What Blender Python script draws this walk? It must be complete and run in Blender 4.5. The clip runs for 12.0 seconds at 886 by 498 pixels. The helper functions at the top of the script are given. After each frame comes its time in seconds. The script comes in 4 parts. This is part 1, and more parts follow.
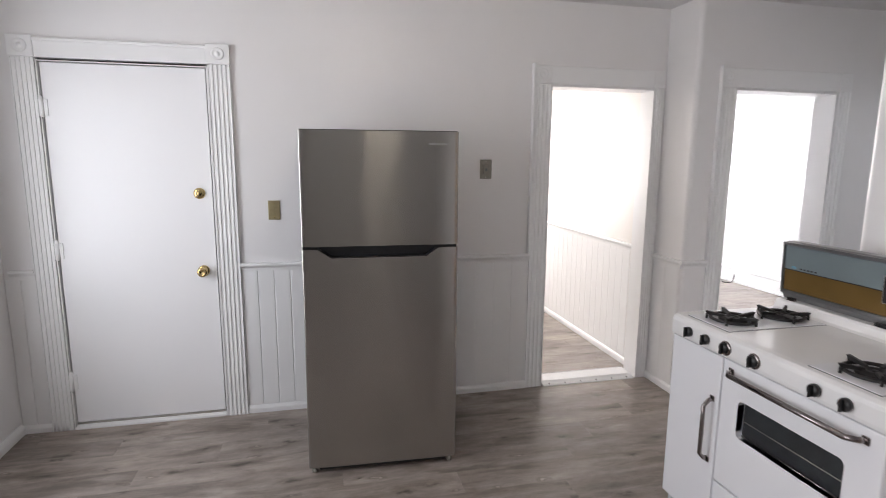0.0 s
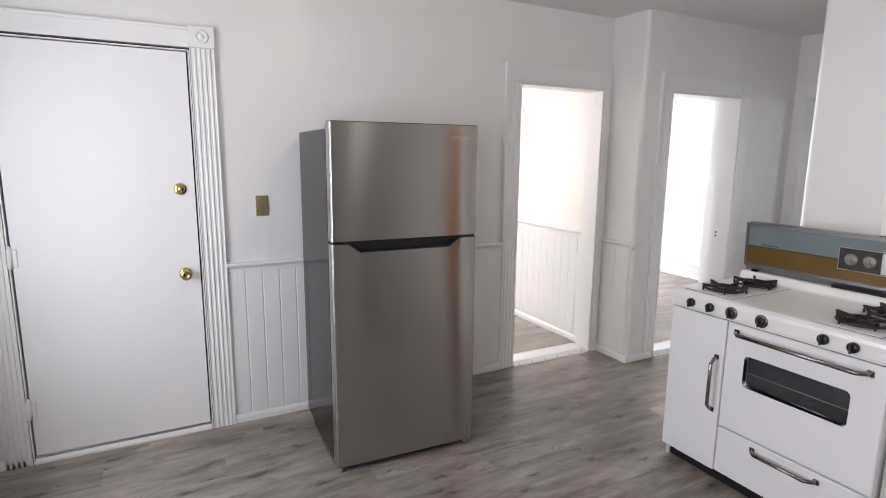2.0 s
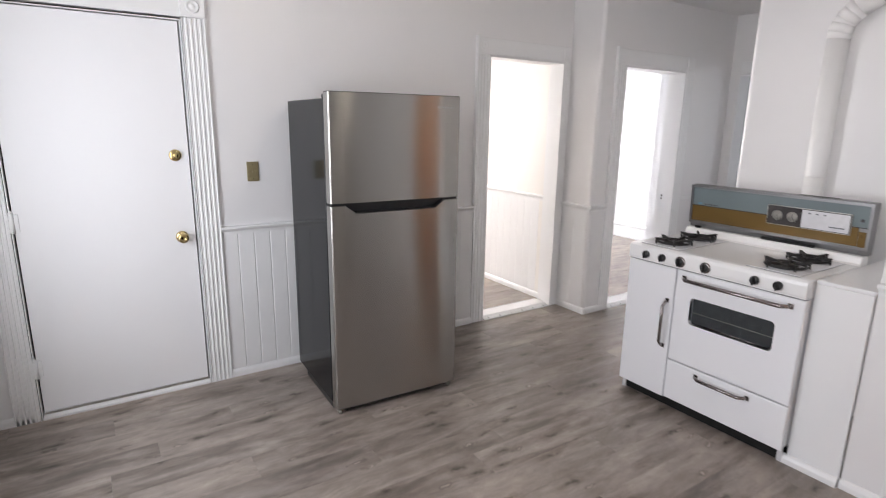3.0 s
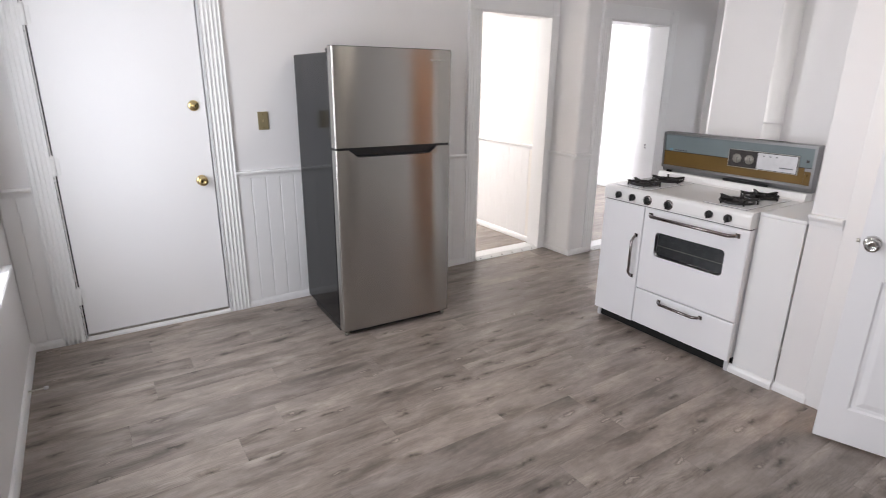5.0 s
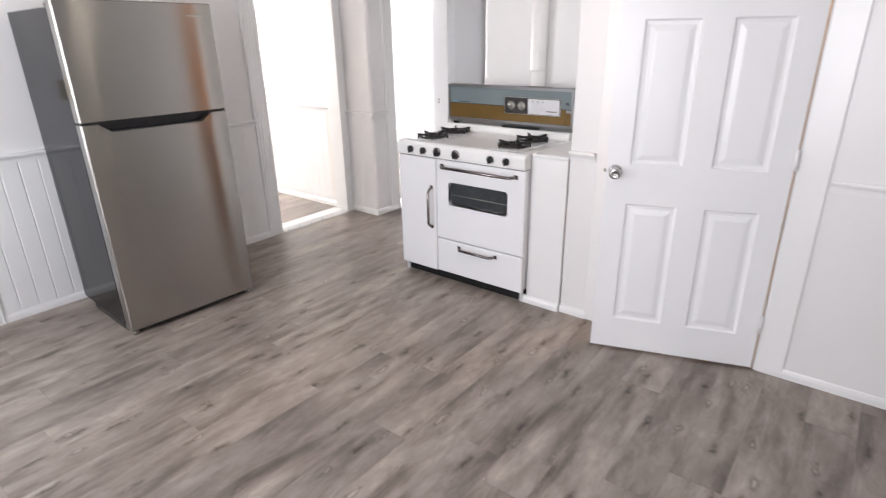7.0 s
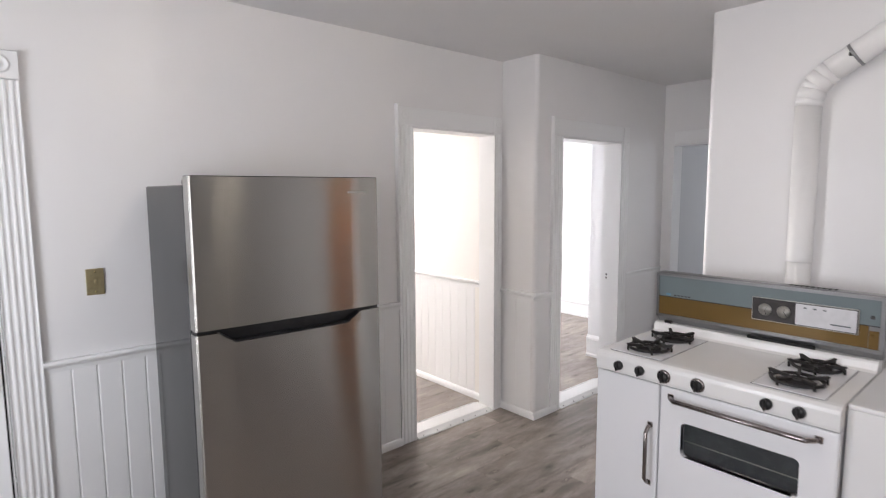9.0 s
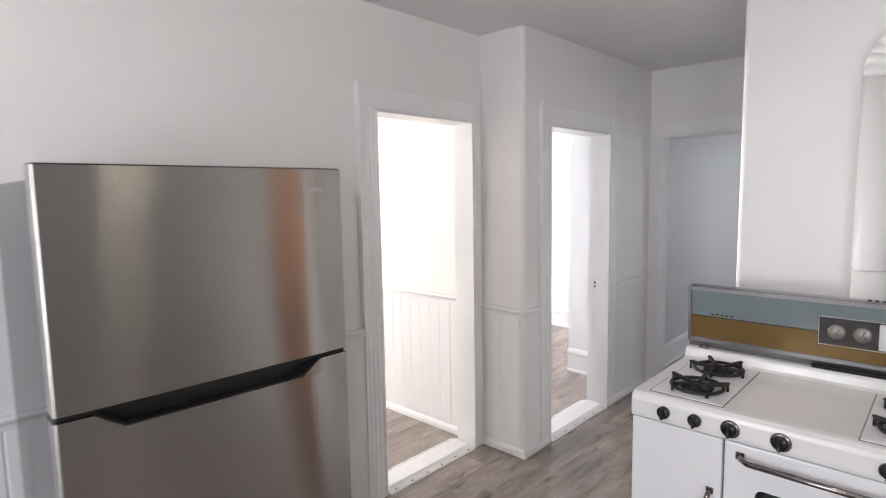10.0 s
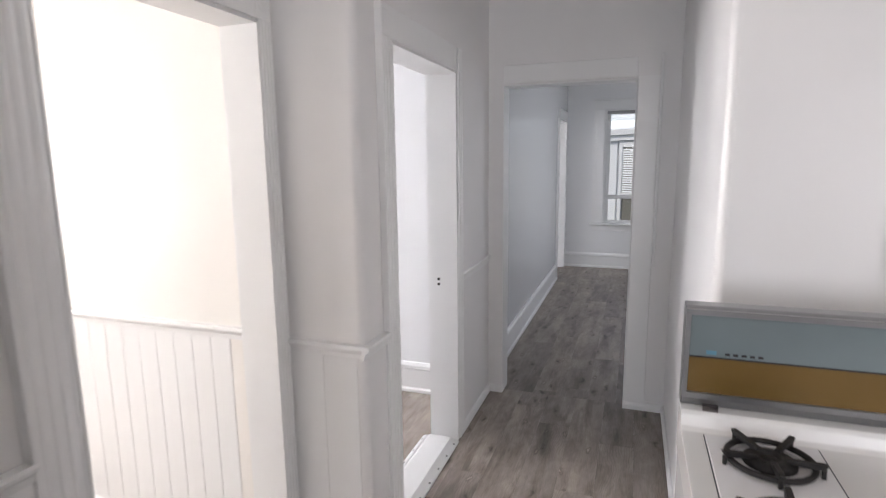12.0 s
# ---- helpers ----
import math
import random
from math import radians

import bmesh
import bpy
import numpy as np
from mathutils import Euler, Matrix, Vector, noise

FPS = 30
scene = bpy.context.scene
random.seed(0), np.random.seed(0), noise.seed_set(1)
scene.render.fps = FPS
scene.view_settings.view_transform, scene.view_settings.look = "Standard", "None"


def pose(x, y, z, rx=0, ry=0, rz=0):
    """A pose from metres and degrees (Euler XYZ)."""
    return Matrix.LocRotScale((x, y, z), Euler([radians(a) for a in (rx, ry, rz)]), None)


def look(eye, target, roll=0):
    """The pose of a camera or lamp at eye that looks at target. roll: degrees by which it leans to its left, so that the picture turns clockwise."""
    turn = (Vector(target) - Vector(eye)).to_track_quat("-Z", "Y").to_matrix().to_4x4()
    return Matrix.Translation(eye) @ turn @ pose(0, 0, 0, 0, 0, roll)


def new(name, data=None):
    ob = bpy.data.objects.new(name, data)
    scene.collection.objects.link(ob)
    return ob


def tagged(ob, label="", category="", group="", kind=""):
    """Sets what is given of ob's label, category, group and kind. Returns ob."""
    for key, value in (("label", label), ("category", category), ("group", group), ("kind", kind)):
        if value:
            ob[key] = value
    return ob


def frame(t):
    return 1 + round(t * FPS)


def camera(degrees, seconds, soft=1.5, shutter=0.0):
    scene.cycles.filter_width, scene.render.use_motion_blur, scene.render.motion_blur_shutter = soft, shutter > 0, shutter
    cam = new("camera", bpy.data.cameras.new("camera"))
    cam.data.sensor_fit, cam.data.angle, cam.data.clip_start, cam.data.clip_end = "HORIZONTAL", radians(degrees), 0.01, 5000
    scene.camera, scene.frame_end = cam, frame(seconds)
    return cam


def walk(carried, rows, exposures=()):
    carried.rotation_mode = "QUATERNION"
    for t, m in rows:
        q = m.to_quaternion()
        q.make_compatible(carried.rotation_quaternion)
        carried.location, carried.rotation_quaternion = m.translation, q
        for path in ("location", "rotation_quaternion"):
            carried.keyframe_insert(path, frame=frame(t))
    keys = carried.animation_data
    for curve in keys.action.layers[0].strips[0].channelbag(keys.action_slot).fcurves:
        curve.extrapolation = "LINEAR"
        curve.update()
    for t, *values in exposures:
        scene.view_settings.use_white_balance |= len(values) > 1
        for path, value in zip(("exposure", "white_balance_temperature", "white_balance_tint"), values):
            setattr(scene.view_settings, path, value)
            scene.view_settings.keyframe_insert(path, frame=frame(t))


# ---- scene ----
cam = camera(78.2, 12.0, 1.0, 0.4)
PATH = [
    (0, (0.217, 0.196, 1.574), (0.665, 2.118, 1.247), 0.4),
    (0.5, (0.041, 0.034, 1.593), (0.591, 1.925, 1.243), 0.6),
    (1, (-0.184, 0.091, 1.576), (0.517, 1.93, 1.222), 0.5),
    (1.5, (-0.397, 0.217, 1.547), (0.423, 2.007, 1.196), 0.8),
    (2, (-0.546, 0.392, 1.563), (0.369, 2.137, 1.219), 0.6),
    (2.5, (-0.723, 0.406, 1.558), (0.285, 2.091, 1.175), 0.7),
    (3, (-0.865, 0.252, 1.564), (0.207, 1.879, 1.112), 0.9),
    (3.2, (-0.908, 0.188, 1.577), (0.186, 1.79, 1.089), 1.1),
    (4.8, (-1.032, -0.086, 1.542), (-0.004, 1.524, 0.948), 0.9),
    (5, (-1.037, -0.09, 1.546), (0.013, 1.503, 0.946), 0.7),
    (5.5, (-1.022, -0.105, 1.538), (0.17, 1.367, 0.895), 0.4),
    (6, (-0.94, -0.183, 1.534), (0.441, 1.068, 0.808), 0.1),
    (6.5, (-0.874, -0.254, 1.505), (0.609, 0.843, 0.732), -0.0),
    (7, (-0.869, -0.181, 1.513), (0.597, 0.973, 0.792), -0.9),
    (7.5, (-0.91, 0.044, 1.541), (0.469, 1.375, 0.97), -1.8),
    (7.7, (-0.888, 0.132, 1.565), (0.459, 1.523, 1.061), -1.8),
    (9.3, (-0.332, 1.003, 1.649), (0.996, 2.486, 1.465), 0.1),
    (9.5, (-0.28, 1.108, 1.643), (1.078, 2.565, 1.463), -0.0),
    (10, (-0.097, 1.421, 1.629), (1.35, 2.785, 1.421), -1.0),
    (10.5, (0.109, 1.75, 1.588), (1.691, 2.926, 1.252), -1.9),
    (11, (0.273, 2.05, 1.585), (1.999, 2.985, 1.197), -1.6),
    (11.5, (0.551, 2.239, 1.579), (2.358, 3.015, 1.215), -1.3),
    (12, (0.861, 2.368, 1.585), (2.723, 3.02, 1.258), -0.7),
]
walk(cam, [(t, look(eye, target, roll)) for t, eye, target, roll in PATH],
     exposures=[(t, stops, 6500, 14) for t, stops in (
         (0.0, -0.52), (1.5, -0.45), (2.5, -0.40), (3.2, -0.33), (5.0, -0.28), (5.5, -0.22), (6.5, 0.02), (7.0, 0.02), (7.7, -0.13), (9.3, -0.41), (10.0, -0.28), (11.0, -0.13), (11.5, -0.15), (12.0, -0.38))])

# ---- world and light ----
world = bpy.data.worlds.new("sky")
scene.world = world
world.use_nodes = True
wn = world.node_tree
sky = wn.nodes.new("ShaderNodeTexSky")
sky.sky_type, sky.sun_disc = "NISHITA", False
sky.sun_elevation, sky.sun_rotation = radians(52), radians(-10)
wn.nodes["Background"].inputs[1].default_value = 0.12
wn.links.new(sky.outputs[0], wn.nodes["Background"].inputs[0])

sun = new("sun", bpy.data.lights.new("sun", "SUN"))
sun.data.energy, sun.data.angle, sun.data.color = 4.0, radians(0.5), (1.0, 0.95, 0.87)
sun.matrix_world = look((-0.7, 4.0, 5.1), (0, 0, 0))


def window_light(name, eye, target, w, h, watts, color):
    """Area lamp at a window's opening, standing in for sky light."""
    li = bpy.data.lights.new(name, "AREA")
    li.shape, li.size, li.size_y, li.energy, li.color = "RECTANGLE", w, h, watts, color
    ob = new(name, li)
    ob.matrix_world = look(eye, target)
    return ob


window_light("sky_west", (-1.485, 2.49, 1.39), (0, 2.49, 1.39), 0.82, 1.36, 36, (0.92, 0.96, 1.0))
# lamp of the added, unseen window_2; brightens the stove side
window_light("sky_west", (-1.485, 0.1, 1.45), (0, 0.1, 1.45), 0.84, 1.24, 42, (0.96, 0.97, 1.0))
window_light("sky_pantry", (1.45, 6.85, 1.6), (1.45, 3, 1.5), 1.1, 1.5, 170, (1.0, 0.968, 0.938))
window_light("sky_bedroom", (4.0, 7.75, 1.6), (4.0, 3, 1.5), 1.5, 1.5, 185, (0.98, 0.985, 1.0))
# fill lamp for the hall, set in the added, unseen window_7
window_light("fill_hall", (6.6, 0.97, 1.5), (6.6, 3, 1.5), 1.1, 1.3, 25, (0.9, 0.95, 1.0))
window_light("sky_front", (7.6, 6.6, 1.6), (7.6, 3, 1.5), 1.1, 1.5, 60, (0.95, 0.97, 1.0))


closet_lamp = new("closet_bulb_light", bpy.data.lights.new("closet_bulb_light", "POINT"))
closet_lamp.data.energy, closet_lamp.data.color, closet_lamp.data.shadow_soft_size = 23, (1.0, 0.80, 0.58), 0.05
closet_lamp.location = (2.4, 0.35, 2.34)


# ---- materials ----
def material(name):
    m = bpy.data.materials.new(name)
    m.use_nodes = True
    return m, m.node_tree, m.node_tree.nodes["Principled BSDF"]


def add(nt, kind, **inputs):
    n = nt.nodes.new(kind)
    for k, v in inputs.items():
        n.inputs[k.replace("_", " ")].default_value = v
    return n


def ramp(nt, fac, stops):
    n = nt.nodes.new("ShaderNodeValToRGB")
    e = n.color_ramp.elements
    while len(e) < len(stops):
        e.new(0.5)
    for el, (p, c) in zip(e, stops):
        el.position, el.color = p, (*c, 1) if len(c) == 3 else c
    nt.links.new(fac, n.inputs[0])
    return n


def coords(nt, scale=(1, 1, 1), shift=False):
    tc = nt.nodes.new("ShaderNodeTexCoord")
    mp = nt.nodes.new("ShaderNodeMapping")
    mp.inputs["Scale"].default_value = scale
    nt.links.new(tc.outputs["Object"], mp.inputs["Vector"])
    if shift:
        info = nt.nodes.new("ShaderNodeObjectInfo")
        mul = nt.nodes.new("ShaderNodeVectorMath")
        mul.operation = "MULTIPLY"
        comb = nt.nodes.new("ShaderNodeCombineXYZ")
        for i in range(3):
            nt.links.new(info.outputs["Random"], comb.inputs[i])
        nt.links.new(comb.outputs[0], mul.inputs[0])
        mul.inputs[1].default_value = (37.0, 53.0, 11.0)
        nt.links.new(mul.outputs[0], mp.inputs["Location"])
    return mp.outputs["Vector"]


def painted(name, color, rough=0.4, bump=0.06, dirt=0.04, scale=220.0, brush=None, swell=0.5):
    """Painted surface: slow tone drift, smudges, roller or brush relief."""
    m, nt, b = material(name)
    v = coords(nt)
    slow = add(nt, "ShaderNodeTexNoise", Scale=1.7, Detail=4.0, Roughness=0.6)
    nt.links.new(v, slow.inputs["Vector"])
    dark = tuple(c * (1 - dirt) for c in color)
    warm = (color[0], color[1] * (1 - dirt * 0.3), color[2] * (1 - dirt))
    r = ramp(nt, slow.outputs["Fac"], [(0.25, dark), (0.5, color), (0.8, warm)])
    nt.links.new(r.outputs[0], b.inputs["Base Color"])
    fine = add(nt, "ShaderNodeTexNoise", Scale=scale, Detail=2.0)
    nt.links.new(coords(nt, brush) if brush else v, fine.inputs["Vector"])
    mid = add(nt, "ShaderNodeTexNoise", Scale=9.0, Detail=3.0)
    nt.links.new(v, mid.inputs["Vector"])
    mix = add(nt, "ShaderNodeMath")
    mix.operation = "MULTIPLY_ADD"
    mix.inputs[1].default_value = swell
    nt.links.new(mid.outputs["Fac"], mix.inputs[0])
    nt.links.new(fine.outputs["Fac"], mix.inputs[2])
    bp = add(nt, "ShaderNodeBump", Strength=bump, Distance=0.004)
    nt.links.new(mix.outputs[0], bp.inputs["Height"])
    nt.links.new(bp.outputs[0], b.inputs["Normal"])
    b.inputs["Roughness"].default_value = rough
    return m


def plain(name, color, rough=0.4, metal=0.0, var=0.1, scale=40.0):
    m, nt, b = material(name)
    n = add(nt, "ShaderNodeTexNoise", Scale=scale, Detail=3.0)
    nt.links.new(coords(nt), n.inputs["Vector"])
    r = ramp(nt, n.outputs["Fac"], [(0.3, tuple(c * (1 - var) for c in color)), (0.7, tuple(min(1, c * (1 + var)) for c in color))])
    nt.links.new(r.outputs[0], b.inputs["Base Color"])
    rr = ramp(nt, n.outputs["Fac"], [(0.3, (rough * 0.92,) * 3), (0.7, (rough * 1.08,) * 3)])
    nt.links.new(rr.outputs[0], b.inputs["Roughness"])
    b.inputs["Metallic"].default_value = metal
    return m


M_WALL = painted("wall_paint", (0.80, 0.79, 0.79), 0.36, 0.05, 0.02)
M_CEIL = painted("ceiling_paint", (0.74, 0.73, 0.73), 0.6, 0.10, 0.03)
M_TRIM = painted("trim_paint", (0.83, 0.83, 0.83), 0.3, 0.02, 0.012, 160.0, (1, 1, 0.05), 0.1)
M_DOOR = painted("door_paint", (0.86, 0.86, 0.87), 0.32, 0.01, 0.01, 150.0, (1, 1, 0.08), 0.0)
M_CREAM = painted("pantry_paint", (0.84, 0.815, 0.78), 0.4, 0.03, 0.015)
M_ROOMW = painted("bedroom_paint", (0.83, 0.833, 0.843), 0.4, 0.03, 0.015)
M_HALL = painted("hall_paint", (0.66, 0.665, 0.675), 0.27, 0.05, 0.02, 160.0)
M_ENAMEL = painted("stove_enamel", (0.86, 0.86, 0.88), 0.14, 0.01, 0.015, 60.0)
M_TOP = painted("cooktop_enamel", (0.85, 0.843, 0.835), 0.2, 0.01, 0.03, 60.0, None, 0.2)
M_DUCT = painted("painted_duct", (0.82, 0.81, 0.80), 0.32, 0.08, 0.03)
M_IRON = plain("cast_iron", (0.022, 0.020, 0.020), 0.5, 0.3, 0.4, 90)
M_BLACK = plain("black_plastic", (0.012, 0.012, 0.013), 0.3, 0, 0.3)
# near-black colour that paints the shade in gaps, seams, holes and toe space
M_SHADE = plain("void_shade", (0.004, 0.004, 0.004), 0.8, 0, 0.2)
M_CHROME = plain("chrome", (0.27, 0.24, 0.235), 0.18, 1.0, 0.05, 200)
M_STEELTRIM = plain("grey_metal_trim", (0.30, 0.30, 0.305), 0.3, 0.85, 0.04, 30)
M_BRIGHT = plain("bright_chrome", (0.60, 0.59, 0.58), 0.16, 1.0, 0.05, 200)
M_BRASS = plain("brass", (0.60, 0.47, 0.23), 0.2, 1.0, 0.15, 80)
M_TAN = plain("tan_plate", (0.36, 0.30, 0.17), 0.32, 0.5, 0.12, 80)
M_PLATE = plain("steel_plate", (0.50, 0.48, 0.44), 0.3, 0.9, 0.12, 80)
M_DULL = plain("dull_metal", (0.24, 0.23, 0.20), 0.4, 0.4, 0.1, 80)
M_GREYSIDE = plain("fridge_side_paint", (0.009, 0.010, 0.0115), 0.12, 0.0, 0.03, 300)
M_GREYSIDE.node_tree.nodes["Principled BSDF"].inputs["Specular IOR Level"].default_value = 0.14
M_BLUEGLASS = plain("pale_blue_panel", (0.185, 0.225, 0.238), 0.12, 0.1, 0.05, 6)
M_GOLD = plain("gold_panel", (0.19, 0.115, 0.035), 0.24, 0.35, 0.08, 5)
M_CHAR = plain("charcoal_panel", (0.05, 0.045, 0.045), 0.25, 0.2, 0.2)
M_WHITEPL = plain("white_plate", (0.66, 0.66, 0.68), 0.25, 0.1, 0.05)
M_INK = plain("grey_ink", (0.10, 0.11, 0.12), 0.4, 0, 0.1)
M_BLUEINK = plain("blue_ink", (0.08, 0.22, 0.30), 0.4, 0, 0.1)
M_DIAL = plain("dial_face", (0.24, 0.23, 0.21), 0.35, 0.5, 0.08, 60)
M_LOGO = plain("etched_mark", (0.46, 0.46, 0.445), 0.4, 0.8, 0.05)
M_ORANGE = plain("varnished_fir", (0.53, 0.32, 0.165), 0.4, 0, 0.12, 6)
M_DARK = plain("oven_inside", (0.028, 0.030, 0.033), 0.35, 0.3, 0.3)
M_CLAP = painted("clapboard_paint", (0.84, 0.85, 0.86), 0.6, 0.1, 0.05)
M_RUBBER = plain("rubber", (0.03, 0.03, 0.03), 0.7)

M_GLASS, nt_, b_ = material("glass")
b_.inputs["Base Color"].default_value = (0.95, 0.97, 0.97, 1)
b_.inputs["Roughness"].default_value = 0.02
b_.inputs["Transmission Weight"].default_value = 1.0
b_.inputs["IOR"].default_value = 1.1

M_BULB, nt_, b_ = material("lamp_glass")
b_.inputs["Base Color"].default_value = (0.9, 0.88, 0.84, 1)
b_.inputs["Emission Color"].default_value = (1.0, 0.90, 0.76, 1)
b_.inputs["Emission Strength"].default_value = 190.0


# emissive backdrop: the outdoor brightness is put into the material
M_HAZEGLOW, nt_, b_ = material("glowing_haze")
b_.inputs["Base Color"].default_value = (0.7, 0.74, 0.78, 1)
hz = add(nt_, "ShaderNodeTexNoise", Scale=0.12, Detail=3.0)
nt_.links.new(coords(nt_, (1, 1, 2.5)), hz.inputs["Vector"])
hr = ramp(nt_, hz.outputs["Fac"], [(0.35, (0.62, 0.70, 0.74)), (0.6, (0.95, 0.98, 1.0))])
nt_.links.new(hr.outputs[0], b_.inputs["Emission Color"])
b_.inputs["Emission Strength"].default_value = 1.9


def steel():
    """Horizontally brushed stainless sheet."""
    m, nt, b = material("brushed_stainless")
    b.inputs["Metallic"].default_value = 1.0
    fine = add(nt, "ShaderNodeTexNoise", Scale=900.0, Detail=2.0)
    nt.links.new(coords(nt, (0.01, 1, 1)), fine.inputs["Vector"])
    c = ramp(nt, fine.outputs["Fac"], [(0.3, (0.41, 0.398, 0.375)), (0.7, (0.462, 0.449, 0.425))])
    nt.links.new(c.outputs[0], b.inputs["Base Color"])
    smear = add(nt, "ShaderNodeTexNoise", Scale=2.2, Detail=3.0)
    nt.links.new(coords(nt), smear.inputs["Vector"])
    r = ramp(nt, smear.outputs["Fac"], [(0.3, (0.218,) * 3), (0.7, (0.233,) * 3)])
    nt.links.new(r.outputs[0], b.inputs["Roughness"])
    b.inputs["Anisotropic"].default_value = 1.0
    tg = nt.nodes.new("ShaderNodeTangent")
    tg.direction_type = "UV_MAP"
    nt.links.new(tg.outputs[0], b.inputs["Tangent"])
    return m


M_STEEL = steel()


def planks(name, tones):
    """Grey-brown wood-look plank: soft tone patches, dark smudges, cathedral grain, knots with pale chips."""
    m, nt, b = material(name)
    info = nt.nodes.new("ShaderNodeObjectInfo")
    v = coords(nt, (1, 1, 1), True)

    def stretched(sx, sy, src=None):
        mp = nt.nodes.new("ShaderNodeMapping")
        mp.inputs["Scale"].default_value = (sx, sy, 1)
        nt.links.new(src or v, mp.inputs["Vector"])
        return mp.outputs[0]

    def noise(vec, scale, detail, rough, warp=0.0):
        n = add(nt, "ShaderNodeTexNoise", Scale=scale, Detail=detail, Roughness=rough, Distortion=warp)
        nt.links.new(vec, n.inputs["Vector"])
        return n.outputs["Fac"]

    def times(a, b, fac=1.0):
        mx = nt.nodes.new("ShaderNodeMix")
        mx.data_type, mx.blend_type = "RGBA", "MULTIPLY"
        if isinstance(fac, float):
            mx.inputs[0].default_value = fac
        else:
            nt.links.new(fac, mx.inputs[0])
        nt.links.new(a, mx.inputs[6])
        nt.links.new(b, mx.inputs[7])
        return mx.outputs[2]

    def above(value, limit):
        n = add(nt, "ShaderNodeMath")
        n.operation = "GREATER_THAN"
        n.inputs[1].default_value = limit
        nt.links.new(value, n.inputs[0])
        return n.outputs[0]

    # broad patches and dark smudges drawn out along the plank
    broad = noise(stretched(1.0, 4.0), 1.9, 4.0, 0.55, 0.5)
    col = ramp(nt, broad, [(0.30, tones[0]), (0.45, tones[1]), (0.55, tones[2]), (0.70, tones[3])]).outputs[0]
    smudge = noise(stretched(1.5, 7.5), 1.3, 5.0, 0.60, 0.3)
    col = times(col, ramp(nt, smudge, [(0.33, (0.52, 0.50, 0.485)), (0.42, (0.76, 0.75, 0.74)), (0.49, (0.97, 0.97, 0.97)), (0.58, (1.04, 1.04, 1.04)), (0.66, (1.18, 1.18, 1.18))]).outputs[0])
    wash = noise(stretched(2.5, 5.0), 2.6, 5.0, 0.7, 0.4)
    col = times(col, ramp(nt, wash, [(0.36, (0.86, 0.855, 0.85)), (0.50, (1, 1, 1)), (0.62, (1.16, 1.16, 1.17))]).outputs[0])
    # cathedral figure, only in the darker streaks
    wob = noise(stretched(2.2, 7.0), 1.6, 2.0, 0.5)
    wadd = nt.nodes.new("ShaderNodeVectorMath")
    wadd.operation = "MULTIPLY_ADD"
    wadd.inputs[1].default_value = (0.0, 0.10, 0.0)
    nt.links.new(wob, wadd.inputs[0])
    nt.links.new(v, wadd.inputs[2])
    wave = add(nt, "ShaderNodeTexWave", Scale=24.0, Distortion=2.5, Detail=2.0)
    wave.bands_direction = "Y"
    nt.links.new(wadd.outputs[0], wave.inputs["Vector"])
    figure = ramp(nt, wave.outputs["Fac"], [(0.0, (0.74, 0.73, 0.72)), (0.35, (1, 1, 1)), (1.0, (1.06, 1.06, 1.06))])
    mask = ramp(nt, noise(stretched(1.1, 5.5), 1.3, 2.0, 0.5), [(0.48, (0, 0, 0)), (0.58, (0.5, 0.5, 0.5))])
    col = times(col, figure.outputs[0], mask.outputs[0])
    # fine grain
    grain = noise(stretched(6.0, 95.0), 1.5, 4.0, 0.65)
    col = times(col, ramp(nt, grain, [(0.3, (0.86, 0.855, 0.85)), (0.5, (1, 1, 1)), (0.75, (1.06, 1.055, 1.05))]).outputs[0], 0.8)
    # knots: ragged dark eyes, and small pale chips beside them
    rag = add(nt, "ShaderNodeTexNoise", Scale=20.0, Detail=4.0)
    nt.links.new(v, rag.inputs["Vector"])
    kadd = nt.nodes.new("ShaderNodeVectorMath")
    kadd.operation = "MULTIPLY_ADD"
    kadd.inputs[1].default_value = (0.13, 0.05, 0.0)
    nt.links.new(rag.outputs["Color"], kadd.inputs[0])
    nt.links.new(v, kadd.inputs[2])
    for sx, sy, keep, stops in (
            (2.6, 8.5, 0.55, [(0.02, (0.26, 0.24, 0.23)), (0.06, (0.50, 0.48, 0.46)), (0.12, (0.80, 0.79, 0.78)), (0.24, (1, 1, 1))]),
            (4.0, 12.0, 0.78, [(0.03, (1.35, 1.35, 1.35)), (0.06, (1.15, 1.15, 1.15)), (0.09, (0.62, 0.60, 0.59)), (0.20, (1, 1, 1))])):
        vor = add(nt, "ShaderNodeTexVoronoi", Scale=1.0)
        vor.voronoi_dimensions = "2D"
        nt.links.new(stretched(sx, sy, kadd.outputs[0]), vor.inputs["Vector"])
        pick = add(nt, "ShaderNodeSeparateColor")
        nt.links.new(vor.outputs["Color"], pick.inputs[0])
        col = times(col, ramp(nt, vor.outputs["Distance"], stops).outputs[0], above(pick.outputs[0], keep))
    col = times(col, ramp(nt, info.outputs["Random"], [(0.0, (0.85, 0.85, 0.86)), (0.5, (1, 1, 1)), (1.0, (1.12, 1.115, 1.11))]).outputs[0])
    nt.links.new(col, b.inputs["Base Color"])
    rr = ramp(nt, smudge, [(0.3, (0.34,) * 3), (0.7, (0.44,) * 3)])
    nt.links.new(rr.outputs[0], b.inputs["Roughness"])
    bp = add(nt, "ShaderNodeBump", Strength=0.12, Distance=0.002)
    nt.links.new(grain, bp.inputs["Height"])
    nt.links.new(bp.outputs[0], b.inputs["Normal"])
    return m


M_PLANK = planks("grey_plank", [(0.215, 0.181, 0.158), (0.262, 0.222, 0.194), (0.298, 0.254, 0.223), (0.355, 0.308, 0.273)])


